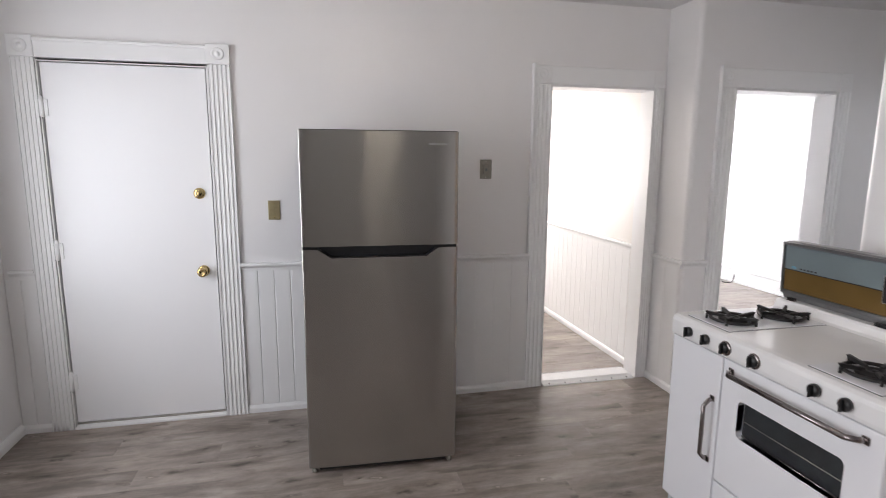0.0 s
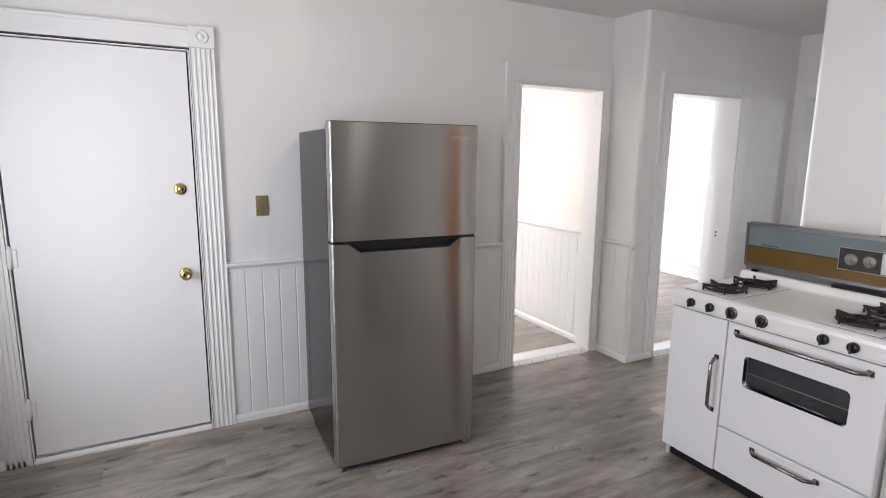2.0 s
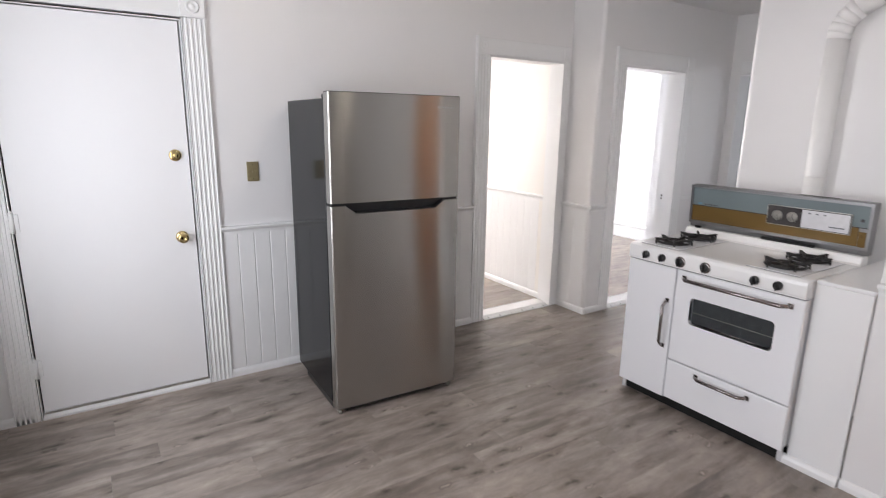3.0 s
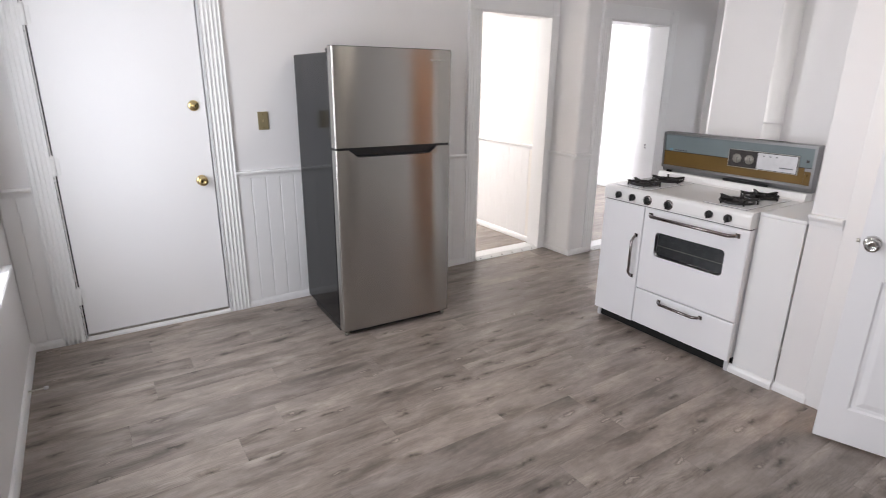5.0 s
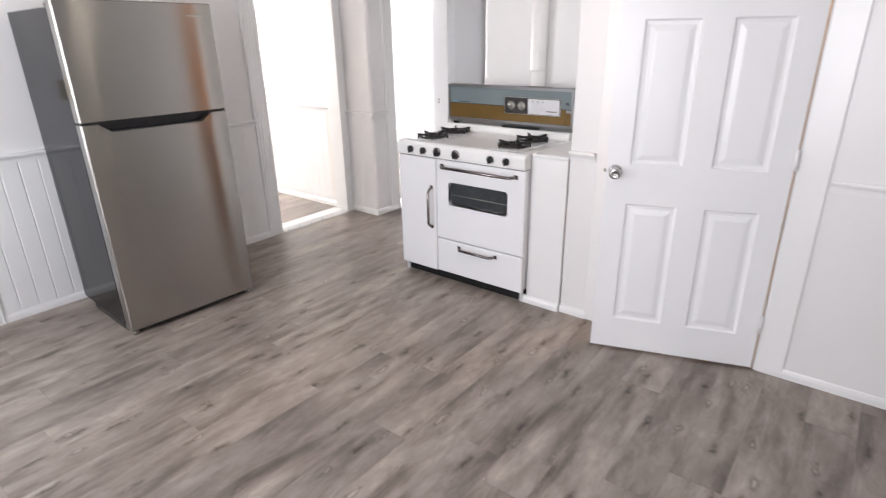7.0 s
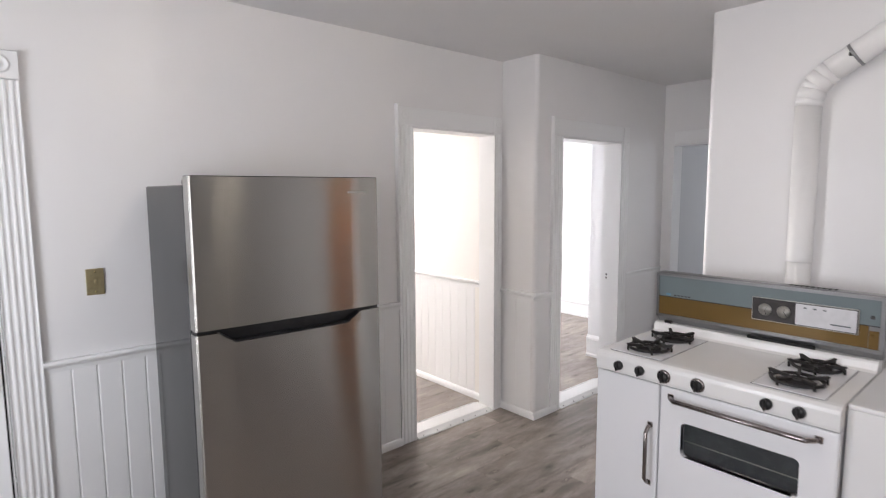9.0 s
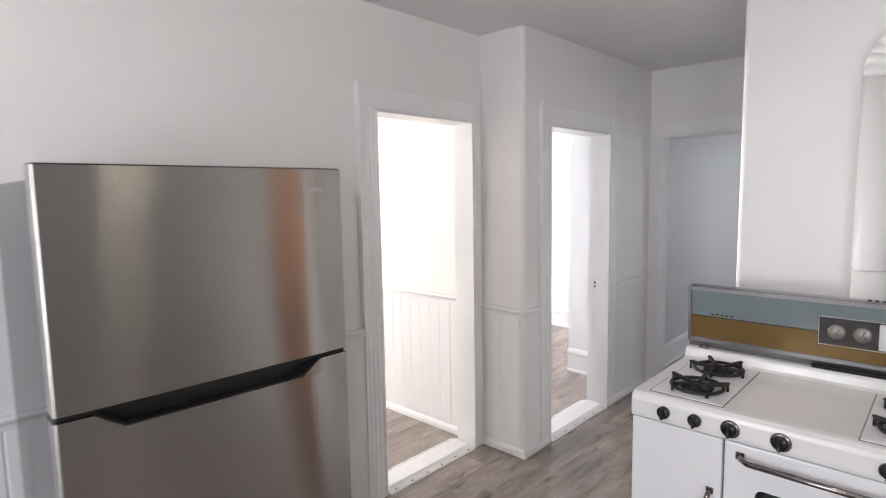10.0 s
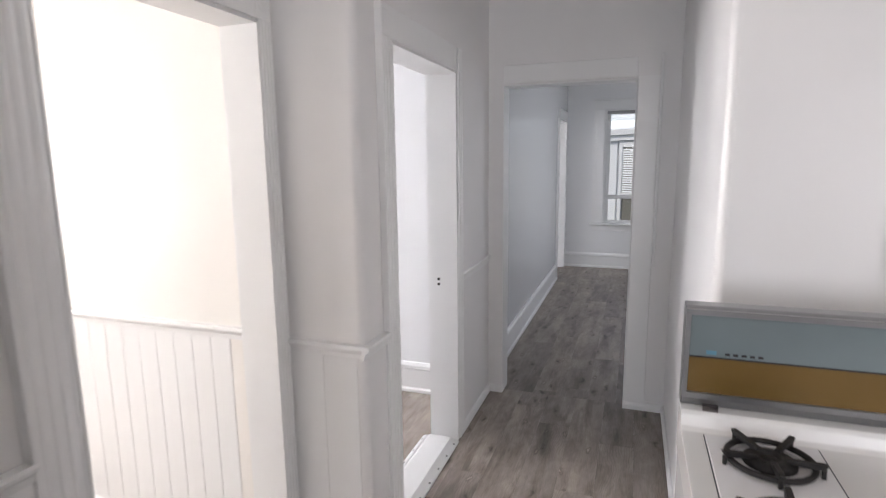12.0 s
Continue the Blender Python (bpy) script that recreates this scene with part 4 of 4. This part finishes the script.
def burner(u, v, spin):
    """Cast burner head, its drip well and a five-armed grate."""
    m = Matrix.Translation((u, v, 0.9152))
    bm = bmesh.new()
    lathe(bm, [(0.078, 0.0), (0.078, 0.0016), (0.074, 0.0022), (0.04, 0.0012), (0.0, 0.001)], m, 36)
    part("drip_ring", bm, M_WHITEPL, stove, "pale enamel drip ring")
    bm = bmesh.new()
    lathe(bm, [(0.054, 0.0015), (0.054, 0.009), (0.050, 0.012), (0.042, 0.0125), (0.039, 0.016), (0.024, 0.018), (0.020, 0.012), (0.011, 0.012), (0.009, 0.016), (0.0, 0.016)], m, 32)
    part("burner_head", bm, M_IRON, stove, "black burner head")
    bm = bmesh.new()
    ring = [(u + 0.085 * math.cos(2 * math.pi * i / 40), v + 0.085 * math.sin(2 * math.pi * i / 40), 0.9255) for i in range(41)]
    tube(bm, ring, 0.0068, 8, 1.0, False)
    for k in range(5):
        a = radians(spin + 72 * k)
        t = bmesh.new()
        prism(t, [(0.03, 0.012), (0.075, 0.016), (0.098, 0.019), (0.106, 0.031), (0.098, 0.033), (0.03, 0.023)], -0.006, 0.006, "y", 0.0012, 1)
        pour(bm, t, m @ Matrix.Rotation(a, 4, "Z"))
        f = m @ Vector((0.098 * math.cos(a), 0.098 * math.sin(a), 0))
        tube(bm, [f, f + Vector((0, 0, 0.02))], 0.005, 8)
    part("grate", bm, M_IRON, stove, "black cast-iron five-armed grate")


burner_plate(0.052, 0.29, 0.028, 0.488)
burner_plate(0.650, 0.888, 0.028, 0.488)
burner(0.171, 0.146, 18)
burner(0.171, 0.388, 54)
burner(0.768, 0.152, 30)
burner(0.768, 0.392, 66)

# backguard
BG = 0.545
bm = bmesh.new()
prism(bm, [(BG + 0.02, 0.9535), (BG + 0.006, 0.985), (BG - 0.004, 1.21), (BG + 0.012, 1.218), (BG + 0.06, 1.218), (BG + 0.06, 0.9535)], 0.0, 0.952, "x", 0.003, 1)
guard = part("backguard", bm, M_STEELTRIM, stove, "grey metal control backguard")


def slant(z, off=0.0):
    """Depth of the backguard's front at height z, off in front of it."""
    return BG + 0.006 - (z - 0.985) / 0.225 * 0.010 - off


def sheet(name, u0, u1, z0, z1, off, mat, parent, label="", thick=0.003):
    bm = bmesh.new()
    prism(bm, [(slant(z0, off), z0), (slant(z1, off), z1), (slant(z1, off + thick), z1), (slant(z0, off + thick), z0)], u0, u1, "x")
    return part(name, bm, mat, parent, label)


sheet("upper_panel", 0.0125, 0.936, 1.094, 1.199, 0.001, M_BLUEGLASS, guard, "pale blue upper band")
sheet("lower_panel", 0.0125, 0.900, 0.997, 1.090, 0.001, M_GOLD, guard, "bronze gold lower band")
sheet("divider", 0.0125, 0.936, 1.0902, 1.0938, 0.001, M_CHAR, guard, "", 0.005)
for u0, u1, z0, z1 in ((0.0, 0.952, 1.200, 1.214), (0.0, 0.011, 0.985, 1.1998), (0.0, 0.952, 0.981, 0.9955), (0.938, 0.952, 0.985, 1.1998)):
    sheet("frame_bar", u0, u1, z0, z1, 0.0, M_STEELTRIM, guard, "grey metal edge", 0.009)
clock = sheet("clock_panel", 0.468, 0.866, 1.050, 1.150, 0.005, M_CHAR, guard, "framed control panel", 0.008)
sheet("dial_field", 0.4715, 0.640, 1.0535, 1.1465, 0.0132, M_CHAR, clock, "charcoal dial field", 0.002)
sheet("label_plate", 0.642, 0.862, 1.0535, 1.1465, 0.0132, M_WHITEPL, clock, "white lettered plate", 0.002)
for u0, u1, z0, z1 in ((0.466, 0.868, 1.1505, 1.153), (0.466, 0.868, 1.047, 1.0495), (0.4655, 0.4678, 1.0497, 1.1503), (0.8662, 0.8685, 1.0497, 1.1503)):
    sheet("panel_edge", u0, u1, z0, z1, 0.0045, M_PLATE, clock, "thin bright metal edge", 0.009)
for u in (0.521, 0.597):
    z = 1.100
    m = Matrix.Translation((u, slant(z, 0.0153), z)) @ pose(0, 0, 0, 90)
    bm = bmesh.new()
    lathe(bm, [(0.0275, 0.0), (0.0275, 0.003), (0.026, 0.005), (0.0, 0.005)], m, 32)
    dial = part("dial", bm, M_DIAL, clock, "round silver clock dial")
    bm = bmesh.new()
    for k, (ln, an) in enumerate(((0.022, 40), (0.015, 160))):
        t = bmesh.new()
        box(t, (-0.0012, 0, 0.0052), (0.0012, ln, 0.0062))
        pour(bm, t, m @ Matrix.Rotation(radians(an + u * 300), 4, "Z"))
    for k in range(12):
        t = bmesh.new()
        box(t, (-0.0008, 0.022, 0.0052), (0.0008, 0.026, 0.0056))
        pour(bm, t, m @ Matrix.Rotation(radians(30 * k), 4, "Z"))
    part("pointers", bm, M_CHAR, dial)
for u, ln, z in ((0.672, 0.012, 1.128), (0.708, 0.012, 1.128), (0.744, 0.012, 1.128), (0.772, 0.072, 1.072)):
    bm = bmesh.new()
    box(bm, (u, slant(z, 0.0162), z), (u + ln, slant(z, 0.0154), z + 0.006))
    part("printed_mark", bm, M_INK, clock, "small grey illegible mark")
bm = bmesh.new()
for k in range(5):
    z = 1.1
    box(bm, (0.092 + k * 0.018, slant(z, 0.0050), z), (0.103 + k * 0.018, slant(z, 0.0040), z + 0.006))
part("maker_mark", bm, M_CHAR, guard, "row of small dark marks")
bm = bmesh.new()
box(bm, (0.050, slant(1.1, 0.0050), 1.1), (0.073, slant(1.1, 0.0040), 1.110), 0)
part("emblem", bm, M_BLUEINK, guard, "small blue emblem")
for u, z, mt in ((0.912, 1.128, M_CHAR), (0.912, 1.050, M_GOLD)):
    bm = bmesh.new()
    t = slant(z, 0.004)
    box(bm, (u - 0.007, t - 0.006, z - 0.007), (u + 0.007, t, z + 0.007), 0.001)
    part("push_button", bm, mt, guard)
sheet("bronze_end", 0.902, 0.935, 0.993, 1.072, 0.001, M_GOLD, guard, "bronze end piece")
bm = bmesh.new()
for k in range(9):
    box(bm, (0.60 + k * 0.021, BG + 0.016, 1.2182), (0.612 + k * 0.021, BG + 0.05, 1.2195), 0.0005)
part("vent_slots", bm, M_SHADE, guard)
# solid black block painting the shade of a gap below the backguard
boxes("rear_gap", M_SHADE, stove, ((0.45, BG - 0.010, 0.9536), (0.72, BG + 0.004, 0.9672)), label="near-black block for the shade in the vent gap")
boxes("bracket", M_CHROME, stove, ((0.05, BG - 0.012, 0.9536), (0.085, BG + 0.004, 0.9672)))

# boxed filler beside the stove
filler = thing("filler_box", pose(0, 0, 0), "white painted box filling the gap beside the stove", "filler cabinet")
bm = bmesh.new()
box(bm, (1.803, 1.0645, 0.0), (1.822, 1.283, 0.893), 0.002)
part("front_panel", bm, M_TRIM, filler)
bm = bmesh.new()
box(bm, (1.803, 1.0625, 0.8935), (BX - 0.01, 1.283, 0.911), 0.003)
part("top_board", bm, M_TRIM, filler)
bm = bmesh.new()
box(bm, (1.823, 1.263, 0.0), (2.40, 1.282, 0.893))
part("side_panel", bm, M_TRIM, filler)
shoe((1.803, 1.064), (1.803, 1.312), (-1, 0), 0.045, 0.020)

# flue duct
duct = thing("vent_duct", Matrix(), "white painted round metal vent duct with elbow", "duct")
PX, PY, PR = 2.505, 1.652, 0.053
bm = bmesh.new()
tube(bm, [(PX, PY, 0.96), (PX, PY, 1.31)], PR - 0.002, 28)
part("lower_pipe", bm, M_DUCT, duct)
bm = bmesh.new()
tube(bm, [(PX, PY, 1.305), (PX, PY, 1.312), (PX, PY, 2.03)], PR, 28)
part("riser", bm, M_DUCT, duct)
R = 0.16
pts = []
for i in range(6):
    a = radians(i * 58 / 5)
    pts.append((PX, PY - R * (1 - math.cos(a)), 2.025 + R * math.sin(a)))
for i in range(5):
    bm = bmesh.new()
    a, b = Vector(pts[i]), Vector(pts[i + 1])
    d = (b - a).normalized()
    tube(bm, [a - d * 0.006, b + d * 0.006], PR + 0.002 + 0.0012 * (i % 2), 28)
    part("elbow_gore", bm, M_DUCT, duct)
end = Vector(pts[-1])
d = Vector((0, -math.sin(radians(58)), math.cos(radians(58))))
k = (end.y - 1.062) / -d.y
bm = bmesh.new()
tube(bm, [end - d * 0.004, end + d * k * 0.97], PR, 28)
part("upper_pipe", bm, M_DUCT, duct)
bm = bmesh.new()
tube(bm, [end + d * 0.10, end + d * 0.112], PR + 0.003, 28)
part("clamp", bm, M_STEELTRIM, duct, "dark metal clamp band")
bm = bmesh.new()
box(bm, (PX - PR - 0.002, PY - 0.01 - 0.16, 2.205), (PX - PR + 0.012, PY + 0.01 - 0.16, 2.225), 0.003)
part("clamp_screw", bm, M_IRON, duct)


# ---- wall plates ----
def plate(name, x0, x1, z0, z1, mat, label, category):
    th = thing(name, pose((x0 + x1) / 2, NY, (z0 + z1) / 2), label, category)
    w, h = (x1 - x0) / 2, (z1 - z0) / 2
    bm = bmesh.new()
    box(bm, (-w, -0.006, -h), (w, 0, h), 0.003, 2)
    part("cover", bm, mat, th)
    return th, w, h


sw, w, h = plate("light_switch", -0.062, 0.006, 1.208, 1.322, M_TAN, "tan metal light switch plate on white wall", "light switch")
bm = bmesh.new()
box(bm, (-0.005, -0.016, -0.006), (0.005, -0.006, 0.010), 0.002)
part("toggle", bm, M_TAN, sw)
for z in (-0.042, 0.042):
    bm = bmesh.new()
    lathe(bm, [(0, 0.0015), (0.003, 0.001), (0.0035, 0)], Matrix.Translation((0, -0.006, z)) @ pose(0, 0, 0, 90), 10)
    part("screw", bm, M_BRASS, sw)
ph, w, h = plate("phone_jack", 1.244, 1.322, 1.448, 1.570, M_DULL, "brushed steel wall jack plate with raised centre", "wall jack")
bm = bmesh.new()
box(bm, (-0.018, -0.015, -0.03), (0.018, -0.006, 0.03), 0.002)
jack = part("jack_block", bm, M_DULL, ph)
bm = bmesh.new()
box(bm, (-0.006, -0.0156, -0.012), (0.006, -0.0149, 0.006))
part("socket", bm, M_INK, jack)
for z in (-0.05, 0.05):
    bm = bmesh.new()
    lathe(bm, [(0, 0.0015), (0.003, 0.001), (0.0035, 0)], Matrix.Translation((0, -0.006, z)) @ pose(0, 0, 0, 90), 10)
    part("screw", bm, M_PLATE, ph)

# door stop on the west baseboard
ds = thing("door_stop", pose(WX + 0.016, 2.976, 0.05), "small spring door stop screwed to the baseboard", "door stop")
bm = bmesh.new()
tube(bm, [(0, 0, 0), (0.065, 0, 0)], 0.004, 10)
part("rod", bm, M_PLATE, ds)
bm = bmesh.new()
lathe(bm, [(0.0, 0), (0.009, 0), (0.009, 0.014), (0.006, 0.018), (0, 0.018)], Matrix.Translation((0.064, 0, 0)) @ pose(0, 0, 0, 0, 90), 16)
part("tip", bm, M_WHITEPL, ds)


# ---- windows ----
def sash_window(name, a, b, z0, z1, face, axis, s, label, mid=None, casew=0.1, stool=True):
    """Double-hung window. s: +1 if the room lies towards + of the wall's axis, else -1."""
    th = thing(name, Matrix(), label, "window", kind="structure")

    def B(bm, p0, p1, q0, q1, zz0, zz1, bev=0.002):
        u0, u1 = sorted((face + s * q0, face + s * q1))
        if axis == "y":
            box(bm, (u0, p0, zz0), (u1, p1, zz1), bev)
        else:
            box(bm, (p0, u0, zz0), (p1, u1, zz1), bev)
    mid = mid or (z0 + z1) / 2
    for p0, p1 in ((a - casew, a), (b, b + casew)):
        bm = bmesh.new()
        B(bm, p0, p1, 0.0, 0.02, z0, z1 + 0.005)
        B(bm, p0 + 0.012, p1 - 0.03, 0.0, 0.026, z0, z1 + 0.005)
        part("side_casing", bm, M_TRIM, th)
    bm = bmesh.new()
    B(bm, a - casew - 0.01, b + casew + 0.01, 0.0, 0.024, z1 + 0.0055, z1 + 0.12)
    B(bm, a - casew - 0.02, b + casew + 0.02, 0.0, 0.034, z1 + 0.12, z1 + 0.14)
    part("head_casing", bm, M_TRIM, th)
    if stool:
        bm = bmesh.new()
        B(bm, a - casew - 0.03, b + casew + 0.03, -0.06, 0.06, z0 - 0.03, z0 - 0.0005, 0.006)
        part("window_sill", bm, M_TRIM, th)
        bm = bmesh.new()
        B(bm, a - casew, b + casew, 0.0, 0.018, z0 - 0.11, z0 - 0.0305)
        part("apron", bm, M_TRIM, th)
    bm = bmesh.new()
    B(bm, a - 0.001, a + 0.02, -0.139, -0.001, z0, z1, 0)
    B(bm, b - 0.02, b + 0.001, -0.139, -0.001, z0, z1, 0)
    B(bm, a, b, -0.139, -0.001, z1 - 0.02, z1 + 0.001, 0)
    part("window_frame", bm, M_TRIM, th)
    for nm, q, y0, y1 in (("lower_sash", -0.07, z0, mid + 0.02), ("upper_sash", -0.11, mid - 0.02, z1 - 0.02)):
        bm = bmesh.new()
        e = 0.045
        B(bm, a + 0.02, a + 0.02 + e, q, q + 0.035, y0, y1)
        B(bm, b - 0.02 - e, b - 0.02, q, q + 0.035, y0, y1)
        B(bm, a + 0.02 + e, b - 0.02 - e, q, q + 0.035, y0, y0 + e)
        B(bm, a + 0.02 + e, b - 0.02 - e, q, q + 0.035, y1 - e, y1)
        sash = part(nm, bm, M_TRIM, th)
        bm = bmesh.new()
        B(bm, a + 0.02 + e, b - 0.02 - e, q + 0.015, q + 0.019, y0 + e, y1 - e, 0)
        g = part("pane", bm, M_GLASS, sash, "clear glass pane")
        g.visible_shadow = False
    return th


sash_window("window_1", WW[0], WW[1], WW[2], WW[3], WX, "y", 1, "unseen white double-hung window added to light the kitchen with painted sill")
# unseen window, added to hold the second west lamp
sash_window("window_2", WW2[0], WW2[1], WW2[2], WW2[3], WX, "y", 1, "unseen white double-hung window added to light the kitchen")
win3 = sash_window("window_3", WF[0], WF[1], WF[2], WF[3], 8.95, "y", -1, "white double-hung window at the hall's far end", 1.02, 0.15)
sash_window("window_4", 1.0, 1.9, 0.9, 2.2, 6.6, "x", -1, "white double-hung pantry window")
sash_window("window_5", 3.3, 4.7, 0.7, 2.2, 7.5, "x", -1, "wide white double-hung bedroom window")
sash_window("window_6", 7.0, 8.2, 0.7, 2.2, 6.46, "x", -1, "white double-hung front room window")

# unseen window in the south wall, added to hold the hall's fill lamp
sash_window("window_7", 6.0, 7.2, 0.8, 2.2, 1.0, "x", 1, "unseen white double-hung window added to light the hall")

# loose cable in the bedroom
cb = thing("cable", pose(5.42, 6.1, 0), "short black cable lying by the bedroom wall", "cable")
bm = bmesh.new()
tube(bm, [(0.12, 0.06, 0.12), (0.11, 0.05, 0.06), (0.06, 0.02, 0.012), (0.0, 0.0, 0.009), (-0.05, 0.05, 0.009), (-0.02, 0.11, 0.009)], 0.007, 10)
part("cord", bm, M_RUBBER, cb)

# raised blind in the hall window
bl = thing("window_blind", pose(8.93, 0, 0), "white slatted blind gathered at the window head", "blind")
bm = bmesh.new()
box(bm, (-0.02, WF[0] + 0.02, 2.17), (0.02, WF[1] - 0.02, 2.205), 0.003)
part("headrail", bm, M_STEELTRIM, bl)
for i in range(10):
    bm = bmesh.new()
    box(bm, (-0.016, WF[0] + 0.03, 2.158 - i * 0.009), (0.016, WF[1] - 0.03, 2.1605 - i * 0.009))
    part("slat", bm, M_WHITEPL, bl)

# ceiling lamp of the kitchen
lamp = thing("ceiling_light", pose(0.58, 1.9, CEIL), "flush ceiling light with two bare bulbs", "ceiling light")
bm = bmesh.new()
lathe(bm, [(0, 0), (0.13, 0), (0.13, -0.02), (0.11, -0.035), (0, -0.035)], Matrix(), 36)
part("base", bm, M_TRIM, lamp)
for s in (-1, 1):
    bm = bmesh.new()
    lathe(bm, [(0.018, -0.034), (0.018, -0.05), (0.03, -0.075), (0.031, -0.09), (0.022, -0.108), (0, -0.114)], Matrix.Translation((s * 0.055, 0, 0)), 20)
    part("bulb", bm, M_BULB, lamp, "glowing bulb")
# closet bulb
cl = thing("closet_light", pose(2.4, 0.35, CEIL), "bare warm bulb in the closet", "ceiling light")
bm = bmesh.new()
lathe(bm, [(0, 0), (0.05, 0), (0.05, -0.03), (0.02, -0.04), (0, -0.04)], Matrix(), 24)
part("base", bm, M_TRIM, cl)
bm = bmesh.new()
lathe(bm, [(0.016, -0.039), (0.018, -0.055), (0.03, -0.08), (0.031, -0.095), (0.022, -0.112), (0, -0.118)], Matrix(), 20)
part("bulb", bm, M_BULB, cl, "glowing bulb")

# glowing backdrop in place of bright hazy distance outside the hall window
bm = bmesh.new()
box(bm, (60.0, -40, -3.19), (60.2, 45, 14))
backdrop = struct("backdrop", bm, M_HAZEGLOW, "glowing backdrop standing in for bright distance beyond the hall window", "backdrop")

# neighbouring house across the yard
NX = 13.5
house = thing("house", pose(NX, 2.55, -3.2, 0, 0, -42) @ Matrix.Translation((0, -2.55, 0)), "white clapboard house with louvred window shutter across the yard", "house")
bm = bmesh.new()
box(bm, (0.03, -3.0, 0.0), (5.0, 5.2, 5.30))
part("wall", bm, M_CLAP, house)
bm = bmesh.new()
prism(bm, [(0.0, 0.0), (0.028, 0.0), (0.028, 0.115), (0.012, 0.115)], -3.0, 2.78, "y")
clap = mesh_of("clapboard", bm, M_CLAP)
for i in range(46):
    ob = new("clapboard", clap)
    ob.location = (0, 0, i * 0.113)
    ob.parent = house
bm = bmesh.new()
box(bm, (-0.03, 2.79, 0.0), (0.03, 3.05, 5.24), 0.004)
part("corner_board", bm, M_CLAP, house)
bm = bmesh.new()
box(bm, (-0.12, -3.2, 5.24), (5.3, 5.4, 5.36), 0.01)
box(bm, (-0.08, -3.2, 5.12), (-0.004, 5.4, 5.239), 0.01)
part("eave", bm, M_TRIM, house)
bm = bmesh.new()
prism(bm, [(-0.12, 5.361), (5.3, 5.361), (5.3, 5.43), (-0.06, 5.40)], -3.2, 5.4, "y")
part("roof", bm, M_CLAP, house)
hw = boxes("window", M_TRIM, house, ((-0.05, 1.62, 3.35), (-0.001, 1.72, 5.08)), ((-0.05, 2.62, 3.35), (-0.001, 2.72, 5.08)),
           ((-0.05, 1.721, 4.98), (-0.001, 2.619, 5.08)), ((-0.07, 1.58, 3.29), (-0.001, 2.76, 3.349)), ((-0.05, 1.721, 3.90), (-0.001, 2.619, 4.00)), bevel=0.004)
boxes("pane", M_DULL, hw, ((-0.02, 1.725, 3.36), (-0.004, 2.615, 3.895)))
boxes("shutter_back", M_DULL, hw, ((-0.02, 1.725, 4.005), (-0.004, 2.615, 4.975)))
bm = bmesh.new()
prism(bm, [(-0.046, 0.0), (-0.040, 0.0), (-0.024, 0.034), (-0.030, 0.034)], 1.727, 2.613, "y")
louvre = mesh_of("slat", bm, M_CLAP)
for i in range(19):
    ob = new("slat", louvre)
    ob.location = (0, 0, 4.012 + i * 0.05)
    ob.parent = hw

# ---- beadboard and floor planks ----
boards(wall_north, WX + 0.001, C1L, NY, "x", 0.0, 0.9)
boards(wall_north, C1R, 0.62, NY, "x", 0.0, 0.9, 0.095)
boards(wall_north, 0.621, C2L, NY, "x", 0.0, 0.9, 0.122, 0.002)
boards(wall_jog, JY + 0.032, NY - 0.001, JX, "y", 0.0, 0.872, 0.14, 0.003)
boards(bpy.data.objects["wall_pantry_east"], NY + T + 0.12, 6.6, 2.525, "y", 0.0, 0.9, 0.095, 0.003)

PW, PL, GAP = 0.18, 1.22, 0.0004
floor = bpy.data.objects["floor"]


def plank_mesh(x, w):
    """A plank x long and w wide with eased edges, its top at z = 0."""
    bm = bmesh.new()
    e, h = 0.0007, 0.007
    top = [bm.verts.new(p) for p in ((-x / 2 + e, -w / 2 + e, 0), (x / 2 - e, -w / 2 + e, 0), (x / 2 - e, w / 2 - e, 0), (-x / 2 + e, w / 2 - e, 0))]
    mid = [bm.verts.new(p) for p in ((-x / 2, -w / 2, -0.0005), (x / 2, -w / 2, -0.0005), (x / 2, w / 2, -0.0005), (-x / 2, w / 2, -0.0005))]
    low = [bm.verts.new((v.co.x, v.co.y, -h)) for v in mid]
    bm.faces.new(top)
    for a, b in ((top, mid), (mid, low)):
        for i in range(4):
            bm.faces.new((b[i], b[(i + 1) % 4], a[(i + 1) % 4], a[i]))
    bmesh.ops.recalc_face_normals(bm, faces=bm.faces)
    return mesh_of("plank", bm, M_PLANK)


cache = {}
rng = random.Random(7)
GRID = 3.39
areas = [(WX - 0.02, HX + 0.05, GRID - 8 * PW, GRID), (WX - 0.02, 2.75, GRID - 14 * PW, GRID - 8 * PW), (WX - 0.02, EX + T, GRID - 39 * PW, GRID - 14 * PW),
         (EX + T + 0.0005, 3.0, -0.45, GRID - 14 * PW - 0.0005), (WX - 0.02, 2.6, GRID, GRID + 2 * PW), (0.38, 2.60, GRID + 2 * PW, 6.62),
         (2.65, 5.6, GRID, 7.52), (HX + 0.05, 9.0, 0.98, 3.389), (5.6, 9.0, 3.39, 6.5)]
for ax0, ax1, ay0, ay1 in areas:
    for j in range(math.ceil(round((ay1 - ay0) / PW, 4))):
        y0 = ay0 + j * PW
        w = min(PW, ay1 - y0)
        x = ax0 - rng.random() * PL
        while x < ax1:
            s, e = max(x, ax0), min(x + PL, ax1)
            if e - s > 0.02:
                key = (round(e - s, 3), round(w, 3))
                if key not in cache:
                    cache[key] = plank_mesh(e - s - GAP, w - GAP)
                ob = new("plank", cache[key])
                ob.location = ((s + e) / 2, y0 + w / 2, 0)
                ob.parent = floor
            x += PL
